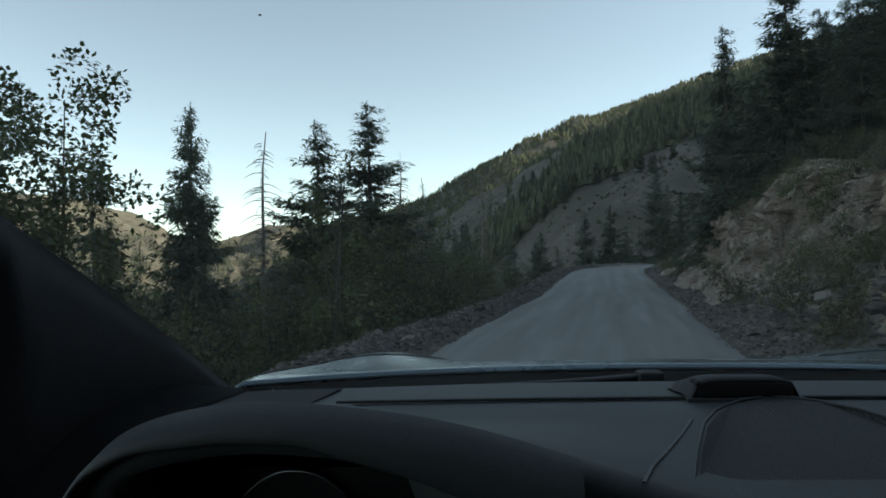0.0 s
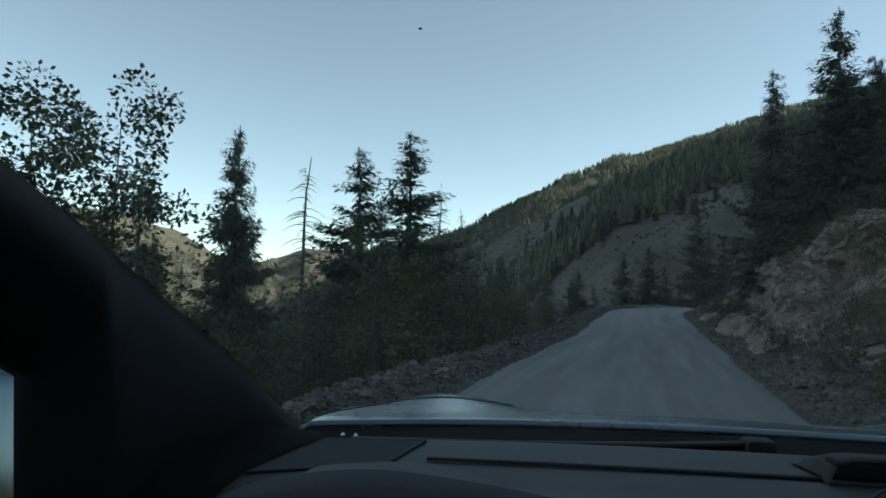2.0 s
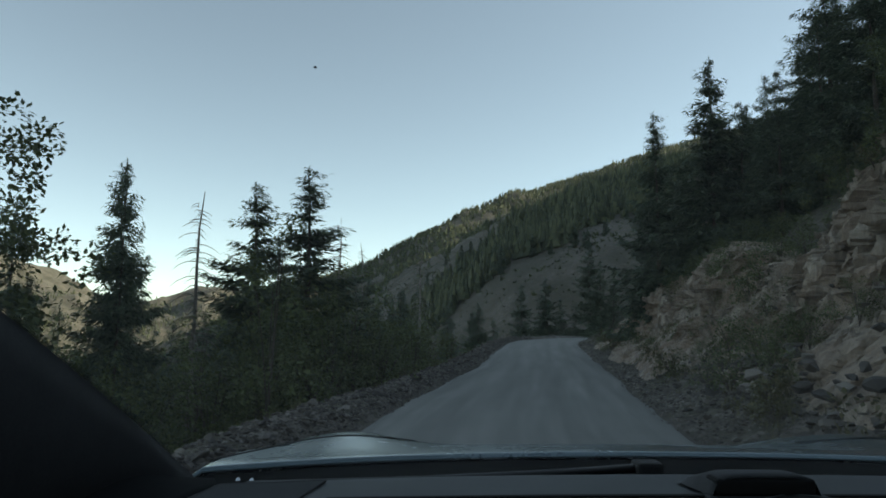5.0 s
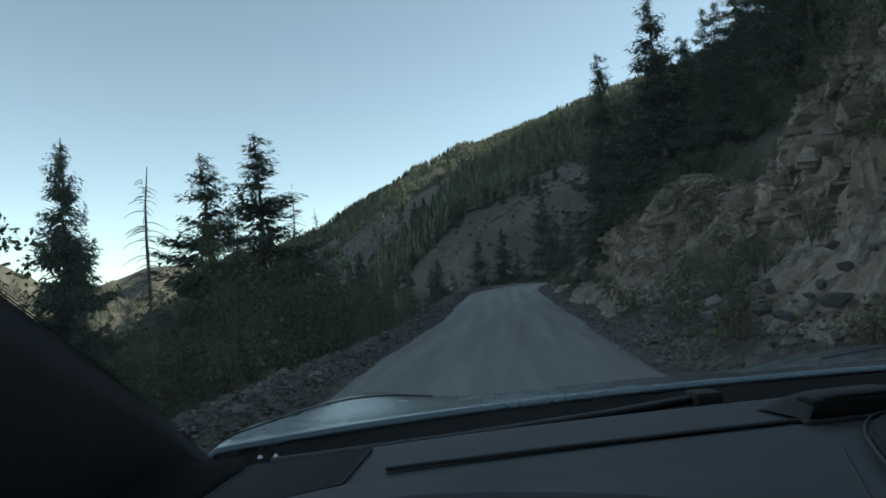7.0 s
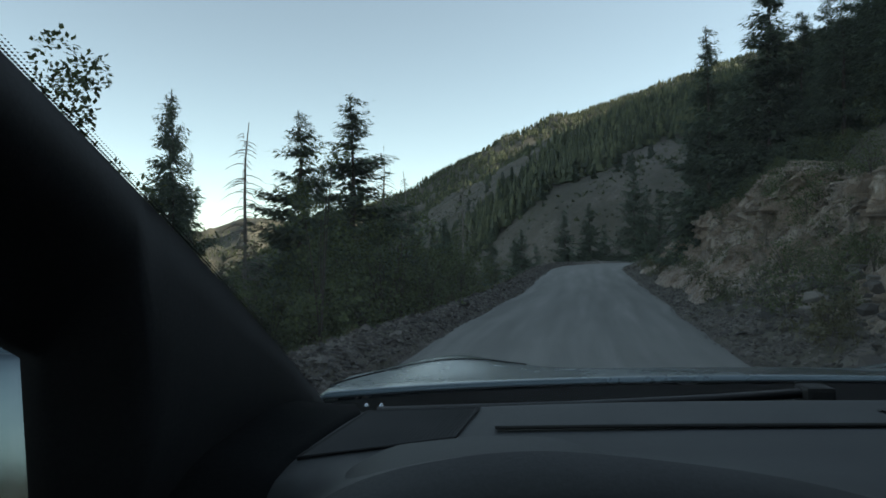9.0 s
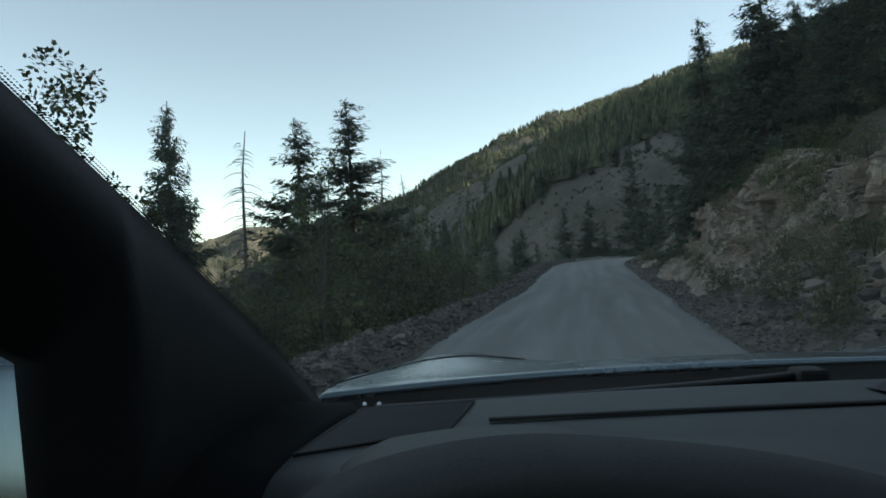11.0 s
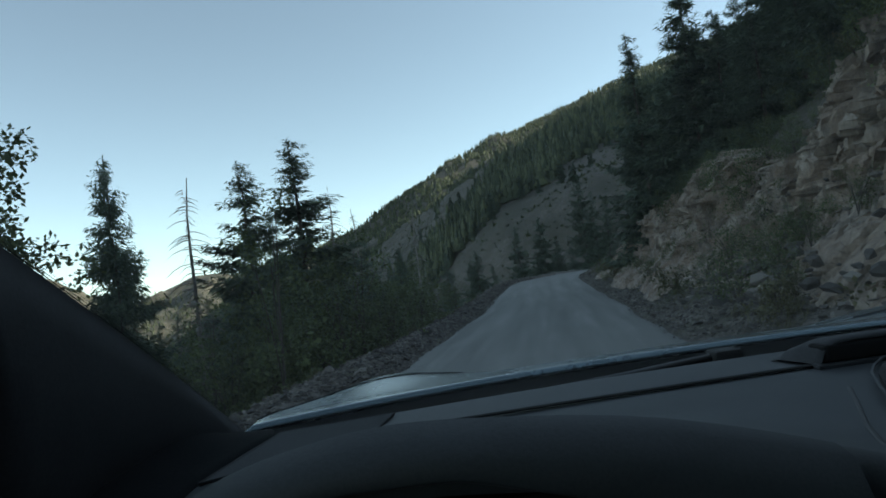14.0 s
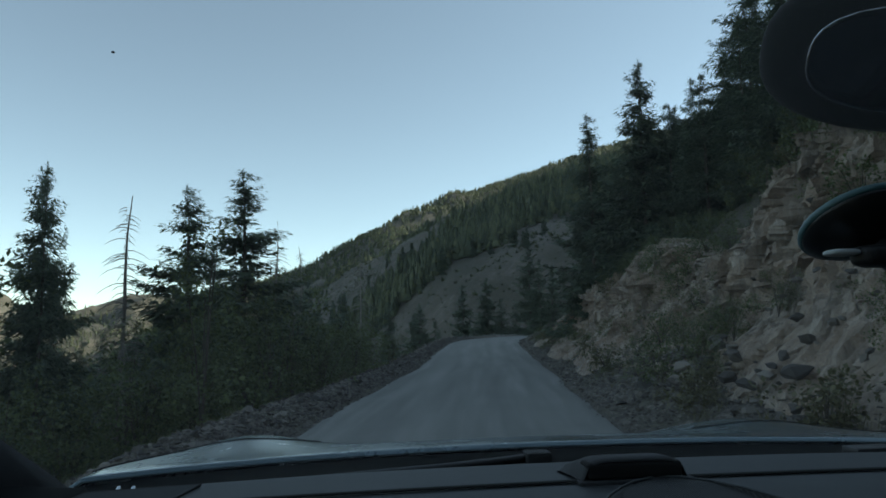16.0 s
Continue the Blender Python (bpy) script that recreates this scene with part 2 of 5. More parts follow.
# ---- the lie of the land ----
# the road's centre line, in metres; the car stands at the origin and faces +y
KNOTS = np.array([(-44.0, -420.0), (-30.0, -250.0), (-14.0, -120.0), (-5.0, -50.0), (-1.5, -20.0), (0.05, 0.0), (0.55, 5.0), (1.25, 10.0), (2.7, 17.5), (4.5, 26.0), (7.1, 40.0),
                  (10.2, 54.0), (15.5, 65.0), (25.0, 73.0), (42.0, 78.0), (80.0, 84.0), (150.0, 96.0), (310.0, 160.0)])


def spline(knots, step):
    out = []
    for i in range(len(knots) - 1):
        p0, p1, p2, p3 = (knots[min(max(i + k, 0), len(knots) - 1)] for k in (-1, 0, 1, 2))
        n = max(2, int(np.linalg.norm(p2 - p1) / step))
        t1 = (p2 - p0) / np.linalg.norm(p2 - p0) * np.linalg.norm(p2 - p1)
        t2 = (p3 - p1) / np.linalg.norm(p3 - p1) * np.linalg.norm(p2 - p1)
        for t in np.arange(n) / n:
            h = (2 * t**3 - 3 * t**2 + 1, t**3 - 2 * t**2 + t, -2 * t**3 + 3 * t**2, t**3 - t**2)
            out.append(h[0] * p1 + h[1] * t1 + h[2] * p2 + h[3] * t2)
    return np.array(out + [knots[-1]])


LINE = spline(KNOTS, 1.5)
ALONG = np.concatenate([[0], np.cumsum(np.linalg.norm(np.diff(LINE, axis=0), axis=1))])
ALONG -= ALONG[np.argmin(np.abs(LINE[:, 1]) + np.abs(LINE[:, 0]))]
HALF = 2.65


def lateral(x, y):
    """Signed distance from the road's centre line (right positive), and the way along it; coarser far away."""
    x, y = np.asarray(x, float).ravel(), np.asarray(y, float).ravel()
    offset, along = np.zeros(x.shape), np.zeros(x.shape)
    near = np.hypot(x, y) < 260
    for who, step in ((near, 1), (~near, 10)):
        if not who.any():
            continue
        px, py = x[who], y[who]
        line, way = np.concatenate([LINE[:-1:step], LINE[-1:]]), np.concatenate([ALONG[:-1:step], ALONG[-1:]])
        best, side, s = np.full(px.shape, 1e18), np.zeros(px.shape), np.zeros(px.shape)
        for k in range(len(line) - 1):
            a, b = line[k], line[k + 1]
            ux, uy = b - a
            L2 = ux * ux + uy * uy
            t = np.clip(((px - a[0]) * ux + (py - a[1]) * uy) / L2, 0, 1)
            dx, dy = px - a[0] - t * ux, py - a[1] - t * uy
            d2 = dx * dx + dy * dy
            closer = d2 < best
            best = np.where(closer, d2, best)
            side = np.where(closer, np.sign(ux * -dy + uy * dx), side)
            s = np.where(closer, way[k] + t * math.sqrt(L2), s)
        offset[who], along[who] = side * np.sqrt(best), s
    return offset, along


def grade(s):
    """How far the road has climbed, by the way along it."""
    return 1.15 * smooth(12, 75, np.asarray(s, float))


def bank_height(s):
    """Height of the rock cutting on the right of the road, by the way along it."""
    return 4.3 + 0.8 * np.sin(s * 0.21 + 0.6) + 0.5 * np.sin(s * 0.53 + 2.0) - 2.2 * smooth(22, 40, s) + 0.8 * smooth(16, 7, s)


# skyline of the big hill across the gully: direction in degrees, height in degrees
RIDGE_AZ = np.array([-180, -120, -60, -40, -27, -21, -18, -14.6, -12, -8, -4, 0, 4, 8, 12, 16, 20, 24, 30, 38, 45, 55, 100, 140, 180])
# unseen from 45 to 140 degrees: raised there to shade the valley
RIDGE_EL = np.array([3, 3, 2, -4, -6, -3.8, -0.8, 1.6, 3.1, 4.1, 5.5, 7.7, 9.9, 11.4, 12.6, 13.6, 14.5, 15.2, 16.4, 20, 27, 32, 32, 28, 6])
PEAK_AZ = np.array([-180, -75, -50, -38, -33, -28, -25, -23, -20, -17.5, -16, -14, -12, -8, 180])
PEAK_EL = np.array([0, 3, 7, 6, 5.4, 4.4, 2.6, 1.5, 2.6, 3.5, 3.7, 3.3, 2.9, 1.4, 0])


def far_height(x, y):
    az, r = np.degrees(np.arctan2(x, y)), np.hypot(x, y) + 1e-6
    e = np.interp(az, RIDGE_AZ, RIDGE_EL)
    # the unseen right flank is drawn nearer so that it blocks the sun
    reach = np.interp(az, [-180, 31, 55, 140, 180], [1150, 1150, 540, 540, 1150])
    top = np.tan(np.radians(e)) * reach
    floor = np.interp(az, [-180, -60, -21, -4, 8, 14, 34, 180], [-60, -60, -55, -34, -4, 0.5, 7, -20])
    rise = np.interp(r / reach * 1150, [0, 75, 140, 260, 480, 800, 1150, 1500, 4000], [0, 0, 0.05, 0.17, 0.36, 0.66, 1.0, 0.55, 0.0])
    h = floor + (top - floor) * rise
    rough = fbm(x / 140, y / 140, 0, 5, 3) * np.clip(r / 900, 0.05, 1) * 24 * smooth(60, 300, r) * (1 - 0.75 * np.exp(-((r - 1150) / 160) ** 2))
    pk = np.tan(np.radians(np.interp(az, PEAK_AZ, PEAK_EL))) * 3300
    pr = np.interp(r, [0, 1300, 2300, 3300, 4200], [-200, -160, pk.min() * 0 - 20, 0, -150])
    peak = np.where(r > 1250, pk * smooth(1500, 3300, r) + pr + ((1 - np.abs(fbm(x / 420, y / 420, 0, 5, 8))) * 90 - 62) * smooth(1500, 2400, r) * (1 - 0.7 * np.exp(-((r - 3300) / 250) ** 2)), -999)
    return np.maximum(h + rough, peak)


def land(x, y):
    """Height of the ground."""
    shape = np.shape(x)
    x, y = np.ravel(np.asarray(x, float)), np.ravel(np.asarray(y, float))
    r = np.hypot(x, y)
    d, s = lateral(x, y)
    n1 = fbm(x / 2.2, y / 2.2, 0, 4, 11)
    n2 = fbm(x / 0.5, y / 0.5, 0, 3, 21)
    bank = bank_height(s)
    right = d - HALF
    hr = (0.5 * smooth(0, 1.3, right) + smooth(2.9, 5.3, right) * (bank - 0.5)
          + np.clip(right - 4.6, 0, None) * 0.74 + n1 * 0.5 * smooth(1.5, 6, right) + n2 * 0.07 * smooth(0, 0.8, right))
    hr = hr + fbm(x / 18, y / 18, 0, 4, 31) * 3.0 * smooth(6, 30, right)
    hr = np.where(hr > 110, 110 + (hr - 110) * 0.35, hr)
    left = -d - HALF
    hl = (0.2 * smooth(0, 0.6, left) * (1 - smooth(0.8, 1.7, left)) - np.clip(left - 0.9, 0, None) * 0.5 + n1 * 0.22 * smooth(0.2, 2.5, left) + n2 * 0.06 * smooth(0, 0.8, left))
    hl = hl + fbm(x / 14, y / 14, 0, 4, 41) * 1.6 * smooth(4, 20, left)
    hl = np.maximum(hl, -48 + n1)
    edge = np.minimum(np.abs(d) / HALF, 1)
    road = -0.09 + 0.015 * n1 * edge
    near = np.where(right > 0, hr, np.where(left > 0, hl, road)) + grade(s)
    far = far_height(x, y)
    k = smooth(70, 170, r)
    mixed = near * (1 - k) + far * k
    # the near mountain keeps its slope behind the road's bend
    keep = smooth(0.5, 4, right) * (1 - smooth(300, 700, r))
    h = np.where(right > 0, np.maximum(mixed, near * keep + mixed * (1 - keep)), mixed)
    flat = (1 - smooth(HALF, HALF + 1.0, np.abs(d))) * (1 - smooth(230, 300, np.abs(s)))
    h = h * (1 - flat) + near * flat
    return h.reshape(shape)


def build_ground():
    a1 = np.radians(np.arange(-46, 50, 0.19))
    a2 = np.radians(np.arange(50, 314, 1.5))
    az = np.concatenate([a1, a2])
    rr = np.concatenate([[0.01, 0.8, 1.6], 2.2 * 1.0225 ** np.arange(0, 337)])
    A, R = np.meshgrid(az, rr)
    X, Y = np.sin(A) * R, np.cos(A) * R
    Z = land(X, Y)
    ob = shade_smooth(grid_mesh("ground", X, Y, Z, GROUND, closed=True))
    return tagged(ob, "brown stony mountainside with scree, dry grass and a gravel road cut", "ground", kind="structure")


build_ground()


def build_road():
    keep = (ALONG > -90) & (ALONG < 130)
    P, S = LINE[keep], ALONG[keep]
    # finer steps near the car
    s = np.concatenate([np.arange(-90, -6, 1.0), np.arange(-6, 60, 0.22), np.arange(60, 130, 1.0)])
    px, py = np.interp(s, S, P[:, 0]), np.interp(s, S, P[:, 1])
    k = np.ones(15) / 15
    px[8:-8], py[8:-8] = np.convolve(px, k, "same")[8:-8], np.convolve(py, k, "same")[8:-8]
    tx, ty = np.gradient(px), np.gradient(py)
    n = np.hypot(tx, ty)
    u = np.linspace(-1, 1, 41)
    half = HALF + 0.22 * vnoise(s / 3.0, 0.5, 0, 5) + 0.03 * vnoise(s / 0.7, 2.5, 0, 6)
    X = px[:, None] + (ty / n)[:, None] * u[None] * half[:, None]
    Y = py[:, None] - (tx / n)[:, None] * u[None] * half[:, None]
    D = u[None] * HALF
    ruts = -0.03 * (np.exp(-((D - 0.85) / 0.3) ** 2) + np.exp(-((D + 0.85) / 0.3) ** 2)) - 0.025 * np.abs(u[None]) ** 6 * 3
    Z = grade(s)[:, None] + ruts + 0.0015 * fbm(X / 0.8, Y / 0.8, 0, 3, 51)
    ob = shade_smooth(grid_mesh("road", X, Y, Z, ROAD))
    uv = ob.data.uv_layers.new(name="UVMap")
    idx = np.empty(len(ob.data.loops), np.int32)
    ob.data.loops.foreach_get("vertex_index", idx)
    U = np.broadcast_to(D, X.shape).ravel()[idx]
    V = np.broadcast_to(s[:, None], X.shape).ravel()[idx]
    uv.data.foreach_set("uv", np.stack([U, V], -1).ravel())
    tagged(ob, "grey packed gravel mountain road with dusty wheel tracks", "road", kind="structure")


build_road()


def build_rock_face():
    """The cut bank: a sheet over way along the road and height, pushed in and out in broken facets."""
    s = np.concatenate([np.arange(1.0, 24, 0.05), np.arange(24, 40, 0.085), np.arange(40, 64, 0.16)])
    v = np.linspace(0, 1, 104)
    S, V = np.meshgrid(s, v, indexing="ij")
    px, py = np.interp(s, ALONG, LINE[:, 0]), np.interp(s, ALONG, LINE[:, 1])
    tx, ty = np.gradient(px, s), np.gradient(py, s)
    k = np.ones(41) / 41
    n = np.hypot(tx, ty)
    nx, ny = np.convolve(np.pad(ty / n, 20, "edge"), k, "valid"), np.convolve(np.pad(-tx / n, 20, "edge"), k, "valid")
    top = bank_height(S) + 0.5
    z0 = 0.15
    Z = z0 + V * (top - z0)
    # a rubble apron below, a steep broken face above
    run = HALF + 0.75 + 0.45 * vnoise(S / 5, 0.3, 0, 61) + 0.85 * smooth(0.0, 0.3, V) + 2.5 * V
    bx, by = px[:, None] + nx[:, None] * run, py[:, None] + ny[:, None] * run
    # steep and slanting joints: cells long up the face, bent by noise
    w1, w2 = fbm(S / 1.1, Z / 1.1, 0, 4, 96) * 0.5, fbm(S / 1.1, Z / 1.1, 5.0, 4, 97) * 0.5
    A, B = S + w1, Z + w2
    push = (facets(A + B * 0.55, B * 0.30 - A * 0.12, 0, 1.5, 71) * 0.42 + facets(A - B * 0.35, B * 0.42 + A * 0.15, 4, 0.6, 81) * 0.30
            + facets(A + B * 0.2, B * 0.7, 7, 0.24, 91) * 0.15 + facets(A, B, 9, 0.11, 93) * 0.06 + fbm(S / 2.5, Z / 2.5, 0, 4, 95) * 0.25)
    fade = smooth(0, 0.12, V) * (1 - 0.7 * smooth(0.88, 1, V)) * (0.4 + 0.6 * smooth(0.22, 0.42, V))
    sink = 1.2 * smooth(0.93, 1.0, V) + 1.6 * smooth(48, 62, S) + 0.5 * smooth(0.35, 0.65, vnoise(S / 6.0, 0.9, 0, 66))
    run = run - push * fade + sink
    # blocks slip up, down and along too, so that no ledge runs level
    up = (facets(A + B * 0.3, B * 0.6, 2, 0.9, 171) * 0.22 + facets(A - B * 0.2, B, 3, 0.35, 181) * 0.15) * fade
    along = (facets(A, B * 0.5, 5, 0.8, 191) * 0.18 + facets(A, B, 6, 0.3, 193) * 0.1) * fade
    tx, ty = -ny[:, None], nx[:, None]
    X, Y = px[:, None] + nx[:, None] * run + tx * along, py[:, None] + ny[:, None] * run + ty * along
    ob = shade_flat(grid_mesh("rock_face", X, Y, Z + grade(S) + up - 0.25 * smooth(0.93, 1, V), ROCK))
    tagged(ob, "broken grey and rust-stained rock cutting beside the road", "rock face", kind="structure")


build_rock_face()


# ---- the car ----
Z0 = 1.27                                      # the dashboard's top above the road
DASH = mottled("soft black dashboard", (0.028, 0.032, 0.035), (0.038, 0.043, 0.046), (0.05, 0.055, 0.058), 8.0, 420.0, 0.62, 0.25, 0.0015)
TRIM = mottled("black cabin trim", (0.017, 0.018, 0.02), (0.025, 0.026, 0.029), (0.035, 0.036, 0.04), 9.0, 300.0, 0.75, 0.2, 0.001)
PLASTIC = mottled("black plastic", (0.008, 0.008, 0.009), (0.012, 0.012, 0.013), (0.02, 0.02, 0.021), 10.0, 200.0, 0.5, 0.1, 0.001)
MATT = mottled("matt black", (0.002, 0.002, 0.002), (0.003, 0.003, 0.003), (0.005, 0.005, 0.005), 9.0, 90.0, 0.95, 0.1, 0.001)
FOOT = mottled("dark pillar trim", (0.006, 0.007, 0.008), (0.009, 0.010, 0.011), (0.014, 0.015, 0.016), 9.0, 300.0, 0.9, 0.2, 0.001)
FOOT.node_tree.nodes["Principled BSDF"].inputs["Specular IOR Level"].default_value = 0.1
CLOTH = mottled("grey headlining", (0.06, 0.06, 0.06), (0.09, 0.09, 0.09), (0.12, 0.12, 0.12), 10.0, 300.0, 0.95, 0.2, 0.001)
RUBBER = mottled("rubber", (0.01, 0.01, 0.01), (0.016, 0.016, 0.016), (0.026, 0.026, 0.026), 10.0, 150.0, 0.85, 0.2, 0.001)


def paint_build(node, link, nt, b):
    c = coords(nt)
    dust = node("TexNoise", Vector=c, Scale=3.0, Detail=7.0, Roughness=0.7).outputs[0]
    fine = node("TexNoise", Vector=c, Scale=90.0, Detail=4.0, Roughness=0.7).outputs[0]
    m = node("Mix", i0=0.1, i2=dust, i3=fine).outputs[0]
    link(ramp(node, m, (0.35, (0.10, 0.142, 0.162)), (0.65, (0.135, 0.178, 0.198))), "Base Color")
    link(0.7, "Metallic")
    link(ramp(node, m, (0.35, (0.16, 0.16, 0.16)), (0.7, (0.36, 0.36, 0.36))), "Roughness")


def mesh_build(node, link, nt, b):
    """Fine ribbed speaker cloth: lines 3 mm apart."""
    c = coords(nt)
    w = node("TexWave", Vector=c, Scale=105.0).outputs[1]
    link(ramp(node, w, (0.3, (0.012, 0.012, 0.013)), (0.7, (0.035, 0.037, 0.04))), "Base Color")
    link(0.7, "Roughness")
    link(node("Bump", Strength=0.7, Distance=0.0015, Height=w).outputs[0], "Normal")


def chrome_build(node, link, nt, b):
    link((0.55, 0.57, 0.6, 1), "Base Color")
    link(1.0, "Metallic")
    link(0.25, "Roughness")


def mirror_build(node, link, nt, b):
    link((0.75, 0.77, 0.79, 1), "Base Color")
    link(1.0, "Metallic")
    link(0.03, "Roughness")


def dim_mirror_build(node, link, nt, b):
    """Dusty door-mirror glass; its colour is darkened and blued to dim the reflected sky."""
    dust = node("TexNoise", Vector=coords(nt), Scale=9.0, Detail=5.0, Roughness=0.6).outputs[0]
    link(ramp(node, dust, (0.35, (0.075, 0.1, 0.115)), (0.65, (0.115, 0.145, 0.16))), "Base Color")
    link(1.0, "Metallic")
    link(ramp(node, dust, (0.3, (0.08, 0.08, 0.08)), (0.7, (0.2, 0.2, 0.2))), "Roughness")


def pane_build(node, link, nt, b):
    """Thin clear glass: straight through, with a faint reflection."""
    clear = node("BsdfTransparent", Color=(0.93, 0.96, 0.96, 1))
    gloss = node("BsdfGlossy", Roughness=0.02)
    mix = node("MixShader", Fac=node("Fresnel", IOR=1.12).outputs[0])
    nt.links.new(clear.outputs[0], mix.inputs[1])
    nt.links.new(gloss.outputs[0], mix.inputs[2])
    nt.links.new(mix.outputs[0], nt.nodes["Material Output"].inputs["Surface"])


def screen_build(node, link, nt, b):
    """The windscreen: clear glass under a thin film of road dust that scatters a little daylight."""
    pane_build(node, link, nt, b)
    out = nt.nodes["Material Output"].inputs["Surface"]
    film = node("TexNoise", Vector=coords(nt), Scale=5.0, Detail=5.0, Roughness=0.6).outputs[0]
    # the film's pale veil also stands in for haze over the far hill
    amount = node("MapRange", Value=film, i1=0.3, i2=0.7, i3=0.015, i4=0.026).outputs[0]
    dust = node("BsdfTranslucent", Color=(0.8, 0.84, 0.86, 1))
    mix = node("MixShader", Fac=amount)
    nt.links.new(out.links[0].from_socket, mix.inputs[1])
    nt.links.new(dust.outputs[0], mix.inputs[2])
    nt.links.new(mix.outputs[0], out)


PAINT = material("silver-blue car paint", paint_build)
SCREEN = material("dusty windscreen glass", screen_build)
SPEAKER = material("speaker cloth", mesh_build)
CHROME = material("brushed metal", chrome_build)
MIRROR = material("mirror glass", mirror_build)
DIM_MIRROR = material("dimmed door-mirror glass", dim_mirror_build)
PANE = material("window glass", pane_build)
CUP = mottled("dark rubber suction cup", (0.006, 0.007, 0.008), (0.01, 0.011, 0.012), (0.02, 0.022, 0.024), 9.0, 90.0, 0.35, 0.1, 0.001)
TAB = mottled("clear plastic tab", (0.35, 0.38, 0.4), (0.45, 0.48, 0.5), (0.55, 0.58, 0.6), 9.0, 90.0, 0.3, 0.1, 0.001)
TEAL = mottled("teal plastic rim", (0.05, 0.11, 0.12), (0.08, 0.15, 0.165), (0.11, 0.2, 0.21), 9.0, 90.0, 0.4, 0.1, 0.001)

car = new("car")
tagged(car, "silver-blue car with a black cabin, standing on the gravel road", "car")
car.location = (0, 0, 0)


def box_bm(x0, y0, z0, x1, y1, z1, bevel=0.0, segments=2):
    bm = bmesh.new()
    bmesh.ops.create_cube(bm, size=1.0)
    for v in bm.verts:
        v.co = Vector((x0 + (v.co.x + 0.5) * (x1 - x0), y0 + (v.co.y + 0.5) * (y1 - y0), z0 + (v.co.z + 0.5) * (z1 - z0)))
    if bevel:
        bmesh.ops.bevel(bm, geom=bm.edges[:], offset=bevel, segments=segments, affect="EDGES", profile=0.6)
    return bm


def tube(points, radius, sides=8, taper=None, flat=1.0):
    """(verts, faces) of a tube along points."""
    pts = [Vector(p) for p in points]
    verts, faces = [], []
    up = Vector((0, 0, 1))
    for i, p in enumerate(pts):
        t = (pts[min(i + 1, len(pts) - 1)] - pts[max(i - 1, 0)]).normalized()
        a = t.cross(up)
        a = a.normalized() if a.length > 1e-3 else Vector((1, 0, 0))
        b = a.cross(t).normalized()
        r = radius if taper is None else radius * (1 + (taper - 1) * i / (len(pts) - 1))
        for k in range(sides):
            an = 2 * math.pi * k / sides
            verts.append(p + a * math.cos(an) * r + b * math.sin(an) * r * flat)
    for i in range(len(pts) - 1):
        for k in range(sides):
            j = (k + 1) % sides
            faces.append((i * sides + k, i * sides + j, (i + 1) * sides + j, (i + 1) * sides + k))
    faces.append(tuple(range(sides))[::-1])
    faces.append(tuple(range((len(pts) - 1) * sides, len(pts) * sides)))
    return verts, faces


def plate(outline, z_of, thick, mat, name, parent, label="", rim=0.0):
    """A flat or bowed panel over a closed outline in x and y, with thickness."""
    bm = bmesh.new()
    low = [bm.verts.new((x, y, z_of(x, y) - thick)) for x, y in outline]
    top = [bm.verts.new((x, y, z_of(x, y))) for x, y in outline]
    n = len(outline)
    bm.faces.new(top)
    bm.faces.new(low[::-1])
    for i in range(n):
        bm.faces.new((low[i], low[(i + 1) % n], top[(i + 1) % n], top[i]))
    bmesh.ops.recalc_face_normals(bm, faces=bm.faces[:])
    return part(name, bm, mat, parent, label)


def squircle_shell(cx, cy, cz, rx, ry, rz, power=3.0, nu=36, nv=18):
    """A rounded closed body (verts, faces)."""
    verts, faces = [], []
    for j in range(nv + 1):
        th = math.pi * j / nv
        for i in range(nu):
            ph = 2 * math.pi * i / nu
            d = [math.sin(th) * math.cos(ph), math.sin(th) * math.sin(ph), math.cos(th)]
            k = sum(abs(c) ** power for c in d) ** (-1 / power)
            verts.append((cx + rx * d[0] * k, cy + ry * d[1] * k, cz + rz * d[2] * k))
    for j in range(nv):
        for i in range(nu):
            faces.append((j * nu + i, (j + 1) * nu + i, (j + 1) * nu + (i + 1) % nu, j * nu + (i + 1) % nu))
    return verts, faces


def front_edge(x):
    """Where the dashboard meets the windscreen."""
    return 0.130 - 0.075 * np.abs(x / 0.66) ** 2.4


def bow(x, xs, zs):
    """A smooth curve through a few heights."""
    f = np.linspace(xs[0], xs[-1], 400)
    z = np.interp(f, xs, zs)
    k = np.hanning(31) / np.hanning(31).sum()
    z = np.convolve(np.pad(z, 15, "edge"), k, "valid")
    return np.interp(x, f, z)


def hood_crest(x):
    """Height of the instrument hood's arch over the dashboard."""
    return bow(x, [-0.80, -0.70, -0.675, -0.645, -0.61, -0.57, -0.51, -0.48, -0.43, -0.38, -0.34, -0.29, -0.24, -0.14, 0.8], [-0.10, -0.10, 0.0, 0.048, 0.066, 0.077, 0.085, 0.083, 0.078, 0.072, 0.064, 0.05, 0.034, 0.0, 0.0])


def hood_lip(x):
    """Lower edge of the hood's rear rim."""
    return bow(x, [-0.70, -0.67, -0.64, -0.60, -0.53, -0.47, -0.38, -0.33, -0.25], [-0.10, -0.04, 0.01, 0.030, 0.038, 0.037, 0.0116, -0.008, -0.04])


def dash_z(x, y):
    x, y = np.asarray(x, float), np.asarray(y, float)
    z = 0.0 - 0.03 * smooth(0.68, 0.79, np.abs(x)) - 0.05 * smooth(0.02, -0.34, y) * 0.4
    c = hood_crest(x)
    z = z + np.where(c > 0, 1.04 * c * smooth(-0.08, -0.36, y), c * smooth(-0.14, -0.26, y))
    return z


def slot_y(x):
    return -0.078 * np.abs(x) ** 2


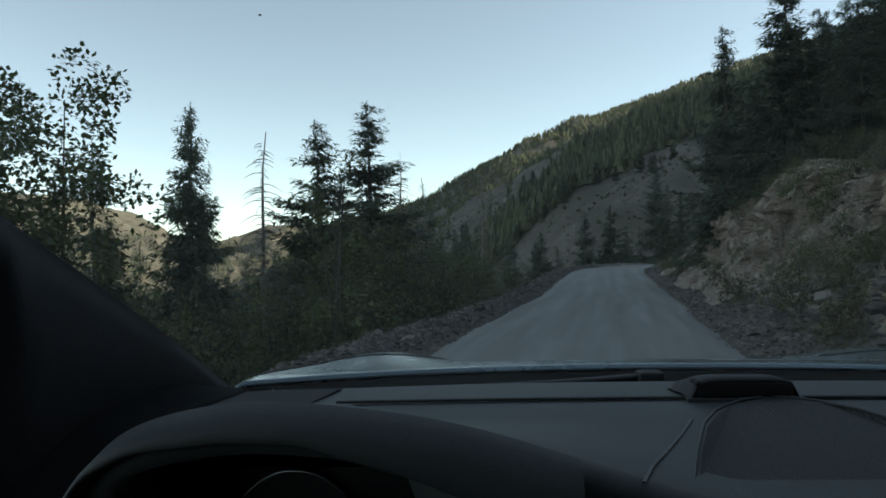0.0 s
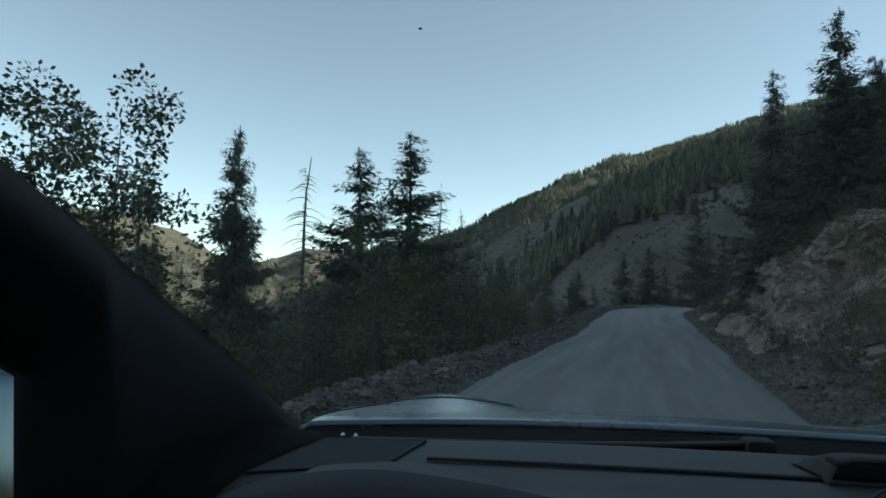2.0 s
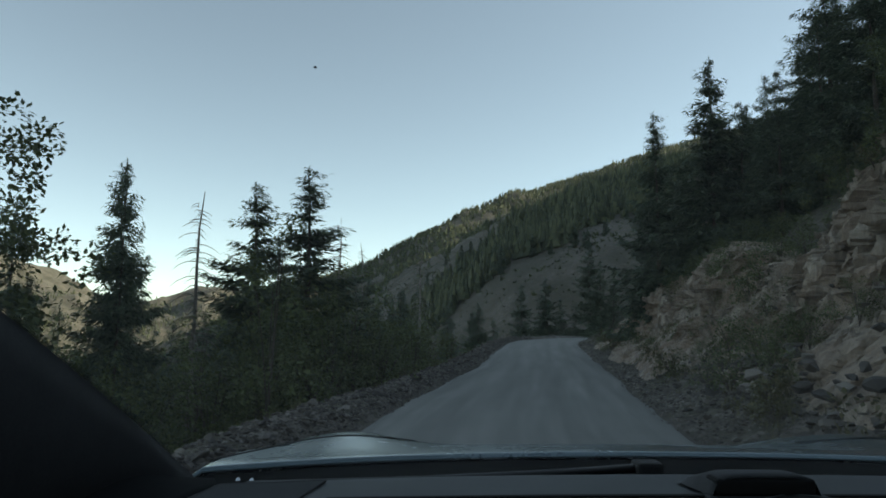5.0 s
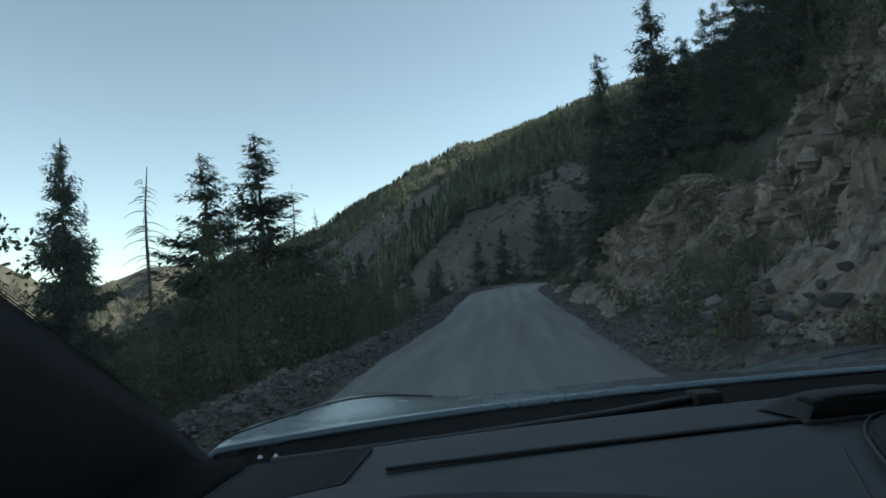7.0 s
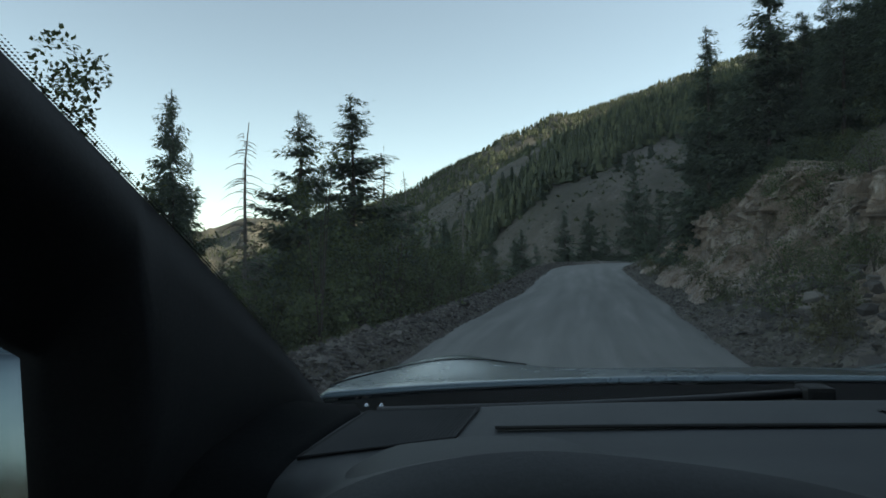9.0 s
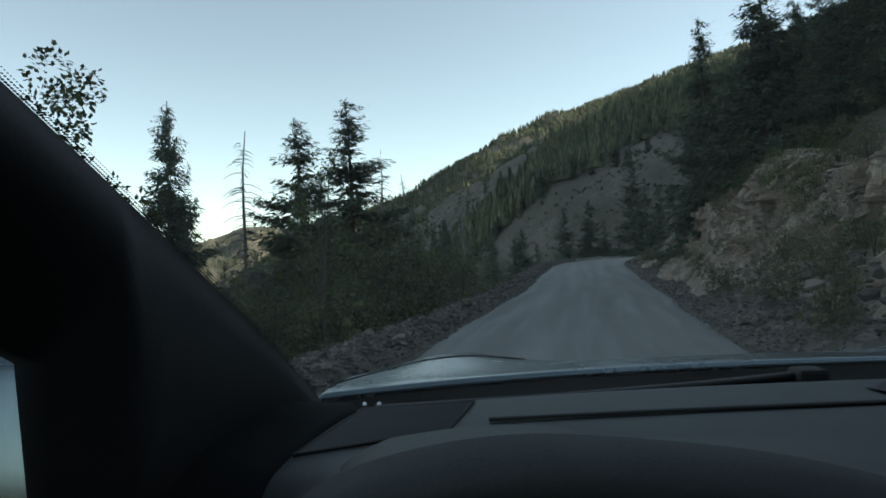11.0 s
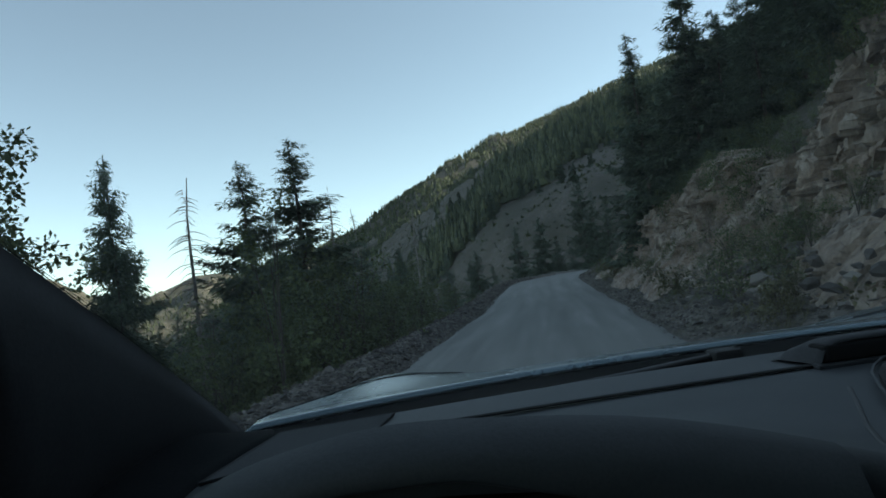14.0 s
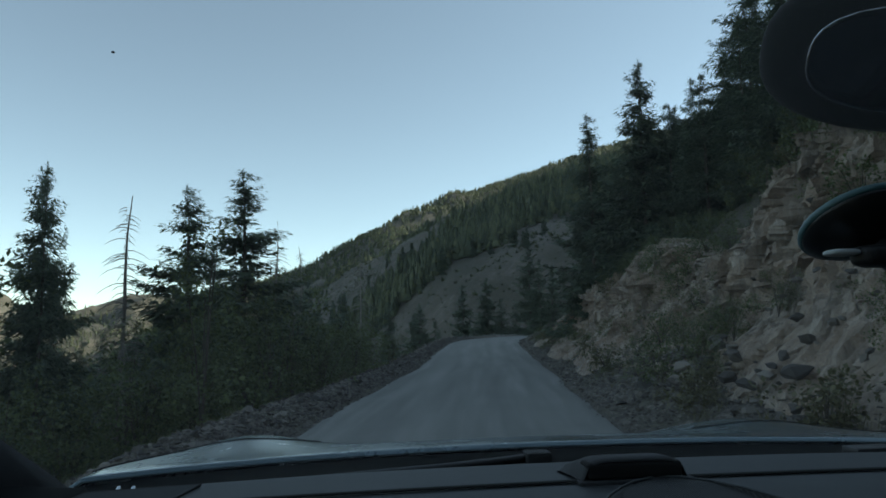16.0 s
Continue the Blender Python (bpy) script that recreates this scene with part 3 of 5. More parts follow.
def build_dashboard():
    xs = np.linspace(-0.79, 0.79, 150)
    v = np.linspace(0, 1, 70)
    XX, VV = np.meshgrid(xs, v)
    y_back = -0.33 + 0.02 * (1 - smooth(-0.68, -0.6, XX) * (1 - smooth(-0.34, -0.2, XX)))
    YY = front_edge(XX) * (1 - VV) + y_back * VV
    ZZ = dash_z(XX, YY)
    # roll the rear edge over and down, and drop the front edge
    back = np.linspace(0, 1, 9)[1:, None]
    ang = back * math.pi / 2
    Xb = np.repeat(XX[-1:], 8, 0)
    Yb = YY[-1:] - 0.02 * np.sin(ang)
    Zb = ZZ[-1:] - 0.02 * (1 - np.cos(ang))
    hood = smooth(-0.66, -0.6, xs)[None] * (1 - smooth(-0.4, -0.3, xs))[None]
    Zd = np.concatenate([Zb[-1:] - 0.015, np.full((1, len(xs)), -0.42) * (1 - hood) + (Zb[-1:] - 0.02) * hood])
    Yd = np.concatenate([Yb[-1:], Yb[-1:] + 0.0 * hood + 0.06])
    Xd = np.repeat(XX[-1:], 2, 0)
    front = np.concatenate([ZZ[:1] - 0.05, ZZ[:1] - 0.012])
    X = np.concatenate([np.repeat(XX[:1], 2, 0), XX, Xb, Xd])
    Y = np.concatenate([YY[:1] + 0.02, YY[:1] + 0.006, YY, Yb, Yd])
    Z = np.concatenate([front, ZZ, Zb, Zd]) + Z0
    shade_smooth(grid_mesh("dashboard", X, Y, Z, DASH, car, label="soft dark grey dashboard top"))
    # black strip laid along the dashboard's front, standing in for the air slot's shade
    sx = np.linspace(-0.51, 0.51, 60)
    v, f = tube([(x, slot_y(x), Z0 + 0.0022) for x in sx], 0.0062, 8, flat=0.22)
    shade_smooth(part("air_slot", (v, f), MATT, car, "narrow matt black strip for the windscreen air slot's shade"))


build_dashboard()


def build_instruments():
    # the hood's shell: from the crest forward-facing lip, and the dark hollow below it
    xs = np.linspace(-0.685, -0.25, 60)
    crest = dash_z(xs, np.full_like(xs, -0.33))
    lip = np.minimum(hood_lip(xs), crest - 0.006)
    rows = [(-0.328, crest + 0.0015), (-0.345, crest - 0.003), (-0.358, crest * 0.55 + lip * 0.45), (-0.362, lip + 0.003), (-0.358, lip), (-0.34, lip - 0.003), (-0.15, lip - 0.01)]
    X = np.array([xs for _ in rows])
    Y = np.array([np.full_like(xs, y) for y, _ in rows])
    Z = np.array([z for _, z in rows]) + Z0
    hood = shade_smooth(grid_mesh("instrument_hood", X, Y, Z, DASH, car, label="dark arched hood over the instruments"))
    part("instrument_panel", box_bm(-0.68, -0.17, Z0 - 0.26, -0.28, -0.155, Z0 - 0.035), PLASTIC, car, "dark instrument panel")
    for cx, cz, gr in ((-0.623, -0.080, 0.040), (-0.5175, -0.0975, 0.065)):
        ring = [(cx + gr * math.cos(a), -0.19, Z0 + cz + gr * math.sin(a)) for a in np.linspace(0, 2 * math.pi, 49)]
        g = shade_smooth(part("gauge", tube(ring, 0.0016, 8), CHROME, car, "round gauge with a thin metal ring"))
        part("dial_face", plate_disc(cx, -0.186, Z0 + cz, gr * 0.96), PLASTIC, g)


def plate_disc(cx, y, cz, r, n=40, depth=0.004):
    bm = bmesh.new()
    a = [bm.verts.new((cx + r * math.cos(t), y, cz + r * math.sin(t))) for t in np.linspace(0, 2 * math.pi, n + 1)[:-1]]
    b = [bm.verts.new((v.co.x, y + depth, v.co.z)) for v in a]
    bm.faces.new(a)
    bm.faces.new(b[::-1])
    for i in range(n):
        bm.faces.new((a[i], b[i], b[(i + 1) % n], a[(i + 1) % n]))
    bmesh.ops.recalc_face_normals(bm, faces=bm.faces[:])
    return bm


build_instruments()


def build_vents():
    # the corner grille: a framed trapezoid with thin ribs
    for sgn, label in ((-1, "ribbed corner air grille"), (1, "ribbed corner air grille")):
        c = [(-0.648, 0.05), (-0.523, 0.072), (-0.551, -0.051), (-0.69, -0.105)]
        c = [(x * -sgn, y) for x, y in c]
        zf = lambda x, y: float(dash_z(x, y)) + Z0 + 0.0015
        g = plate(c if sgn < 0 else c[::-1], zf, 0.03, PLASTIC, "corner_grille", car, label)
        loop = [Vector((x, y, zf(x, y) + 0.001)) for x, y in c]
        rim = []
        for i in range(4):
            a, b = loop[i], loop[(i + 1) % 4]
            rim += [a.lerp(b, t) for t in (0, 0.25, 0.5, 0.75)]
        part("frame", tube(rim + [rim[0]], 0.0014, 6), TRIM, g)
        for i in range(1, 34):
            t = i / 34
            a, b = loop[0].lerp(loop[1], t), loop[3].lerp(loop[2], t)
            part("slat", tube([a, b], 0.0013, 4), DASH, g)
    # sensor cover in the middle: a low hood open to the rear
    n = 22
    us = np.linspace(0, 1, n)
    xs = -0.067 + 0.13 * us
    arch = np.clip(1 - np.abs(2 * us - 1) ** 6, 0, 1) ** 0.6
    rows = []
    for y, h, spread in ((-0.012, 0.0215, 1.0), (-0.012, 0.024, 1.01), (0.0, 0.0255, 1.02), (0.03, 0.023, 1.06), (0.055, 0.014, 1.12), (0.075, -0.004, 1.16)):
        rows.append(((xs + 0.001) * spread, np.full(n, y), 0.003 + arch * h))
    X, Y, Z = (np.array([r[i] for r in rows]) for i in range(3))
    c = shade_smooth(grid_mesh("sensor_cover", X, Y, Z + Z0, TRIM, car, label="small black hooded sensor cover"))
    part("base_plate", box_bm(-0.072, -0.018, Z0 - 0.004, 0.072, 0.0, Z0 + 0.004, 0.002), TRIM, c)
    # a solid matt black block fills the hood, as the shade of its hollow
    part("opening", box_bm(-0.061, -0.014, Z0 + 0.004, 0.058, 0.02, Z0 + 0.0235, 0.006, 3), MATT, c, "matt black block for the shade inside the cover")
    # the centre speaker: an egg-shaped ribbed panel with a raised rim
    left = [(-0.160, -0.335), (-0.143, -0.28), (-0.118, -0.212), (-0.090, -0.145), (-0.062, -0.095), (-0.035, -0.06), (-0.008, -0.033), (0.025, -0.014), (0.055, -0.020),
            (0.078, -0.045), (0.098, -0.09), (0.118, -0.15), (0.140, -0.22), (0.158, -0.285), (0.170, -0.335)]
    zf = lambda x, y: Z0 + 0.004 - 0.03 * float(smooth(-0.1, -0.36, y))
    g = plate(left[::-1], zf, 0.012, SPEAKER, "speaker_grille", car, "large ribbed black speaker grille")
    curve = [Vector((x, y, zf(x, y))) for x, y in left]
    shade_smooth(part("rim", tube([p + Vector((-0.003, 0.004, 0.001)) for p in curve], 0.0016, 8), DASH, g))
    seam = [(-0.092, -0.095), (-0.118, -0.145), (-0.147, -0.198), (-0.175, -0.255), (-0.2, -0.33)]
    part("seam", tube([(x, y, float(dash_z(x, y)) + Z0 + 0.0005) for x, y in seam], 0.002, 6, flat=0.4), PLASTIC, car)


build_vents()


def build_pillar_feet():
    """Dark trim that sweeps from the pillar's foot down to the dashboard's end."""
    y = np.linspace(0.30, -0.40, 40)
    inner = np.interp(y, [-0.40, -0.2, -0.105, -0.02, 0.05, 0.16, 0.30], [0.715, 0.706, 0.694, 0.672, 0.655, 0.685, 0.735])
    u = np.linspace(0, 1, 12)
    X = inner[:, None] + (0.815 - inner)[:, None] * u[None]
    Y = y[:, None] + 0 * X
    low = np.minimum(dash_z(-inner, y) + 0.001, 0.002) - 0.05 * smooth(0.08, 0.28, y)
    Z = low[:, None] + (0.10 * (1 - smooth(-0.05, 0.16, y)))[:, None] * u[None] ** 1.8
    Z = np.concatenate([Z[:, :1] - 0.02, Z], 1)
    X, Y = np.concatenate([X[:, :1], X], 1), np.concatenate([Y[:, :1], Y], 1)
    for sgn in (-1, 1):
        shade_smooth(grid_mesh("pillar_foot", sgn * X, Y, Z + Z0, FOOT, car))


build_pillar_feet()


def pillar_line(y):
    """The pillar's front edge on the driver's side, at a depth y; heights above the dashboard."""
    t = (0.2 - y) / 0.65
    return Vector((-0.7228 - 0.0473 * t + 0.0029 * t * (1 - t), y, -0.0223 + 0.3212 * t + 0.0346 * t * (1 - t)))


def build_pillar(sgn):
    """Windscreen pillar: a wide padded strip, raked back, its front edge on the windscreen."""
    ys = np.linspace(0.40, -0.75, 48)
    rows = []
    for y in ys:
        p = pillar_line(y)
        low = 0.10 + (-0.265 - y) * 0.5 if y < -0.265 else -0.12
        q = Vector((-0.81, y, min(low, p.z - 0.02)))
        prof = []
        for t in np.linspace(0, 1, 9):
            m = p.lerp(q, t)
            prof.append((m.x + 0.028 * math.sin(math.pi * min(t * 1.2, 1)) * (1 if y < 0.2 else 0.4), m.y, m.z))
        # out to the body's skin
        rows.append([(p.x - 0.06, p.y + 0.03, p.z + 0.015), (p.x - 0.012, p.y + 0.012, p.z + 0.004)] + prof + [(-0.822, y, q.z)])
    A = np.array(rows)
    ob = shade_smooth(grid_mesh("windscreen_pillar", A[..., 0] * -sgn, A[..., 1], A[..., 2] + Z0, TRIM, car, label="wide black padded windscreen pillar"))
    return ob


for side in (-1, 1):
    build_pillar(side)


def build_cabin_shell():
    # sail panels, doors with window openings, roof, floor and rear wall close the cabin
    for sgn in (-1, 1):
        x0, x1 = sorted((sgn * 0.80, sgn * 0.88))
        door = part("door", box_bm(x0, -1.35, 0.38, x1, 0.1, Z0 - 0.02, 0.006), TRIM, car, "black-trimmed front door")
        part("sail_panel", box_bm(sgn * 0.81 - 0.008, -0.265, Z0 - 0.03, sgn * 0.81 + 0.008, 0.05, Z0 + 0.10, 0.003), PLASTIC, door)
        part("window_pillar", box_bm(x0, -1.40, Z0 - 0.0, x1, -1.30, Z0 + 0.5, 0.004), TRIM, car)
        pane = part("side_window", ([(sgn * 0.845, y, Z0 + z) for y, z in ((-1.3, -0.02), (-0.26, -0.02), (-0.26, 0.12), (-0.95, 0.47), (-1.3, 0.47))], [(0, 1, 2, 3, 4)]), PANE, door)
        pane.visible_shadow = False
        part("rear_side", box_bm(x0, -2.9, 0.38, x1, -1.40, Z0 + 0.1, 0.01), PAINT, car)
        part("sill", box_bm(x0 - 0.0, -2.6, 0.3, x1, 0.25, 0.38, 0.01), PAINT, car)
        part("roof_rail", box_bm(x0, -2.7, Z0 + 0.42, x1, -0.62, Z0 + 0.53, 0.02), PAINT, car)
    X, Y = np.meshgrid(np.linspace(-0.86, 0.86, 24), np.linspace(-0.66, -2.75, 24))
    crown = 0.53 + 0.05 * (1 - (X / 0.86) ** 2) - 0.05 * ((Y + 1.6) / 1.1) ** 2
    shade_smooth(grid_mesh("roof", X, Y, Z0 + crown + 0.02, PAINT, car))
    shade_smooth(grid_mesh("headlining", X, Y, Z0 + crown - 0.01, CLOTH, car))
    part("rear_wall", box_bm(-0.86, -2.92, 0.35, 0.86, -2.75, Z0 + 0.5, 0.02), TRIM, car)
    part("cabin_floor", box_bm(-0.86, -2.9, 0.28, 0.86, 0.3, 0.34), TRIM, car)
    part("bulkhead", box_bm(-0.82, 0.135, 0.3, 0.82, 0.17, Z0 - 0.07), TRIM, car)
    part("header_trim", box_bm(-0.8, -0.74, Z0 + 0.47, 0.8, -0.64, Z0 + 0.56, 0.015), CLOTH, car)
    for sx in (-0.4, 0.4):
        seat = part("seat", box_bm(sx - 0.25, -1.35, 0.34, sx + 0.25, -0.85, 0.72, 0.06, 3), TRIM, car, "black front seat")
        part("backrest", box_bm(sx - 0.25, -1.58, 0.6, sx + 0.25, -1.40, Z0 + 0.05, 0.06, 3), TRIM, seat)
    # windscreen, from the scuttle up to the roof
    X, V = np.meshgrid(np.linspace(-0.92, 0.92, 25), np.linspace(0, 1, 12))
    Y = (0.30 - 0.06 * (X / 0.75) ** 2) * (1 - V) - 0.66 * V
    Z = (-0.045 - 0.03 * (X / 0.75) ** 2) * (1 - V) + 0.5 * V
    w = shade_smooth(grid_mesh("windscreen", X, Y, Z + Z0, SCREEN, car, label="clear dusty windscreen glass"))
    w.visible_shadow = False
    part("dead_bug", squircle_shell(-0.478, -0.406, Z0 + 0.352, 0.0011, 0.0009, 0.0007, 2.2, 10, 6), PLASTIC, w, "dark speck on the glass")
    # dotted black edge of the glass along the driver's pillar
    bm = bmesh.new()
    for i in range(330):
        for k in range(3):
            t = 0.02 + 0.96 * (i + 0.5 * (k % 2)) / 330
            p = pillar_line(0.27 - 0.73 * t) + Vector((0.001 + k * 0.0022, 0.0, 0.0005 + k * 0.0008))
            r = 0.00105 - 0.00025 * k
            vs = [bm.verts.new(p + Vector((r * math.cos(q), -r * 0.87 * math.sin(q), r * 0.5 * math.sin(q))) + Vector((0, 0, Z0))) for q in np.linspace(0, 2 * math.pi, 7)[:-1]]
            bm.faces.new(vs)
    part("dotted_border", bm, PLASTIC, car, "black dotted glass border")["kind"] = "stuff"


build_cabin_shell()


def bonnet_z(x, y):
    """Height of the bonnet: a shallow dish between two raised wings."""
    ax = np.abs(x)
    z = -0.005 - 0.031 * ax ** 2 - 0.0072 * ax ** 4 - 0.122 * ((y - 0.33) / 0.75) ** 1.4 * 1.0
    z = z + 0.036 * np.exp(-((ax - 0.56) / 0.14) ** 2) * smooth(0.36, 0.75, y)
    z = z - 0.5 * np.clip(y - 1.02, 0, None) ** 1.6 * 1.6 - 0.35 * smooth(0.74, 0.93, ax)
    return z


def build_bonnet():
    X, V = np.meshgrid(np.linspace(-0.93, 0.93, 110), np.linspace(0, 1, 90))
    rear = 0.342 - 0.093 * np.abs(X) ** 2.5
    Y = rear + V * (1.42 - rear - 0.25 * (np.abs(X) / 0.93) ** 2.5)
    Z = bonnet_z(X, np.maximum(Y, 0.33))
    # rounded rear edge
    lipX, lipY, lipZ = [], [], []
    for k in range(5, 0, -1):
        a = k / 5 * math.pi / 2
        lipX.append(X[0]); lipY.append(Y[0] - 0.008 * math.sin(a)); lipZ.append(Z[0] - 0.008 * (1 - math.cos(a)))
    lipX.insert(0, X[0]); lipY.insert(0, Y[0] + 0.01); lipZ.insert(0, Z[0] - 0.012)
    down = np.stack([X[-1], Y[-1] + 0.03, Z[-1] - 0.35])
    XX = np.concatenate([np.array(lipX), X, down[:1]])
    YY = np.concatenate([np.array(lipY), Y, down[1:2]])
    ZZ = np.concatenate([np.array(lipZ), Z, down[2:3]])
    shade_smooth(grid_mesh("bonnet", XX, YY, ZZ + Z0, PAINT, car, label="silver-blue bonnet reflecting the sky"))
    for sgn in (-1, 1):
        pts = [(0.745, 0.345), (0.735, 0.42), (0.699, 0.53), (0.645, 0.585), (0.572, 0.60), (0.509, 0.61), (0.451, 0.63), (0.41, 0.66)]
        k = np.array(pts)
        pp = spline(k, 0.03)
        part("shut_line", tube([(sgn * x, y, float(bonnet_z(x, y)) + Z0 + 0.001) for x, y in pp], 0.0017, 6, flat=0.8), MATT, car, "dark panel gap")
    # scuttle: black trough between the glass and the bonnet
    xs = np.linspace(-0.80, 0.80, 60)
    f = front_edge(xs)
    r = 0.342 - 0.093 * np.abs(xs) ** 2.5
    rows = [(f + 0.006, -0.02 - 0.03 * smooth(0.55, 0.75, np.abs(xs))), (f + 0.05, -0.065 + 0 * xs), (r - 0.04, -0.085 + 0 * xs), (r - 0.004, -0.018 - 0.031 * xs ** 2 - 0.0072 * xs ** 4)]
    X = np.array([xs] * 4); Y = np.array([a for a, _ in rows]); Z = np.array([b for _, b in rows]) + Z0
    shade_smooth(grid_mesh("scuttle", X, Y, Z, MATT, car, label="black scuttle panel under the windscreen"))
    # front wings, nose and wheels
    for sgn in (-1, 1):
        x0, x1 = sorted((sgn * 0.80, sgn * 0.93))
        part("wing", box_bm(x0, 0.2, 0.62, x1, 1.2, Z0 - 0.36, 0.03, 3), PAINT, car)
        for wy in (0.72, -2.1):
            bm = bmesh.new()
            bmesh.ops.create_cone(bm, cap_ends=True, segments=36, radius1=0.36, radius2=0.36, depth=0.22)
            bmesh.ops.rotate(bm, verts=bm.verts[:], matrix=Matrix.Rotation(math.pi / 2, 3, "Y"))
            bmesh.ops.bevel(bm, geom=[e for e in bm.edges if abs(e.verts[0].co.x - e.verts[1].co.x) < 1e-4], offset=0.03, segments=2, affect="EDGES")
            bmesh.ops.translate(bm, verts=bm.verts[:], vec=(sgn * 0.80, wy, 0.34))
            wheel = shade_smooth(part("wheel", bm, RUBBER, car))
            part("rim", box_wheel(sgn, wy), CHROME, wheel)
    part("nose", box_bm(-0.86, 1.0, 0.35, 0.86, 1.4, Z0 - 0.36, 0.08, 3), PAINT, car)


def box_wheel(sgn, wy):
    bm = bmesh.new()
    bmesh.ops.create_cone(bm, cap_ends=True, segments=24, radius1=0.22, radius2=0.19, depth=0.03)
    bmesh.ops.rotate(bm, verts=bm.verts[:], matrix=Matrix.Rotation(sgn * math.pi / 2, 3, "Y"))
    bmesh.ops.translate(bm, verts=bm.verts[:], vec=(sgn * 0.915, wy, 0.34))
    return bm


build_bonnet()


def build_wipers():
    arm = [(-0.66, 0.24, -0.04), (-0.40, 0.25, -0.034), (-0.20, 0.25, -0.024), (-0.075, 0.245, -0.014)]
    w = shade_smooth(part("wiper", tube([(x, y, z + Z0) for x, y, z in arm], 0.007, 8), PLASTIC, car, "black parked wiper arm"))
    part("pivot", box_bm(-0.075, 0.225, Z0 - 0.04, -0.035, 0.265, Z0 - 0.003, 0.006), RUBBER, w)
    for x, y in ((-0.676, 0.252), (-0.655, 0.25)):
        part("spindle", tube([(x, y, Z0 - 0.0345), (x, y, Z0 - 0.031)], 0.004, 10, taper=0.5), CHROME, w, "small bright metal spindle")
    arm = [(-0.10, 0.22, -0.05), (0.2, 0.22, -0.035), (0.5, 0.20, -0.03)]
    w = shade_smooth(part("wiper", tube([(x, y, z + Z0) for x, y, z in arm], 0.007, 8), PLASTIC, car, "black parked wiper arm"))
    part("pivot", box_bm(0.44, 0.18, Z0 - 0.03, 0.52, 0.22, Z0 - 0.008, 0.006), PLASTIC, w)


build_wipers()


def build_mirrors():
    for sgn in (-1, 1):
        m = shade_smooth(part("door_mirror", squircle_shell(sgn * 1.01, 0.02, Z0 - 0.005, 0.135, 0.075, 0.10, 3.2), PAINT, car, "silver-blue door mirror housing"))
        glass = shade_smooth(part("mirror_glass", squircle_shell(0, 0, 0, 0.118, 0.006, 0.082, 4), DIM_MIRROR, m))
        glass.matrix_local = Matrix.Translation((sgn * 1.0, -0.068, Z0 + 0.0)) @ Euler((radians(-11), 0, radians(sgn * 6))).to_matrix().to_4x4()
        shade_smooth(part("mirror_foot", squircle_shell(sgn * 0.95, 0.03, Z0 - 0.10, 0.11, 0.04, 0.025, 3), PLASTIC, m))
    v, f = squircle_shell(0, 0.008, 0, 0.135, 0.036, 0.07, 2.6)
    m = shade_smooth(part("rear_view_mirror", (v, f), MATT, car, "black rear-view mirror on the windscreen"))
    m.matrix_local = Matrix.Translation((0.15, -0.33, Z0 + 0.405)) @ Euler((radians(36), radians(10), radians(-26))).to_matrix().to_4x4()
    v, f = squircle_shell(0, -0.0272, 0.002, 0.10, 0.0012, 0.045, 2.8)
    shade_smooth(part("mirror_glass", (v, f), MIRROR, m))
    part("stem", tube([(0.05, 0.01, 0), (0.06, 0.04, 0.03), (0.07, 0.07, 0.05)], 0.012, 8), PLASTIC, m)


build_mirrors()


def build_wheel_and_studs():
    # the steering wheel's rim low before the instruments
    c, r = Vector((-0.46, -0.46, Z0 - 0.19)), 0.185
    tilt = Matrix.Rotation(radians(-25), 3, "X")
    pts = [c + tilt @ Vector((r * math.cos(a), 0, r * math.sin(a))) for a in np.linspace(0, 2 * math.pi, 61)]
    w = shade_smooth(part("steering_wheel", tube(pts, 0.016, 12), TRIM, car, "black leather steering wheel"))
    part("hub", squircle_shell(c.x, c.y + 0.02, c.z, 0.07, 0.03, 0.06), PLASTIC, w)
    for a in (0, 180, 270):
        e = c + tilt @ Vector((r * math.cos(radians(a)), 0, r * math.sin(radians(a))))
        part("spoke", tube([c, e], 0.014, 8), PLASTIC, w)
    # little metal studs added low on the driver's door to make its bright glints
    for y, z in ((-0.238, 0.048), (-0.224, 0.05), (-0.205, 0.042), (-0.234, 0.028), (-0.214, 0.014)):
        part("door_switch", tube([(-0.803, y, Z0 + z), (-0.799, y, Z0 + z)], 0.0018, 8), CHROME, car, "small bright metal stud for a glint")


build_wheel_and_studs()


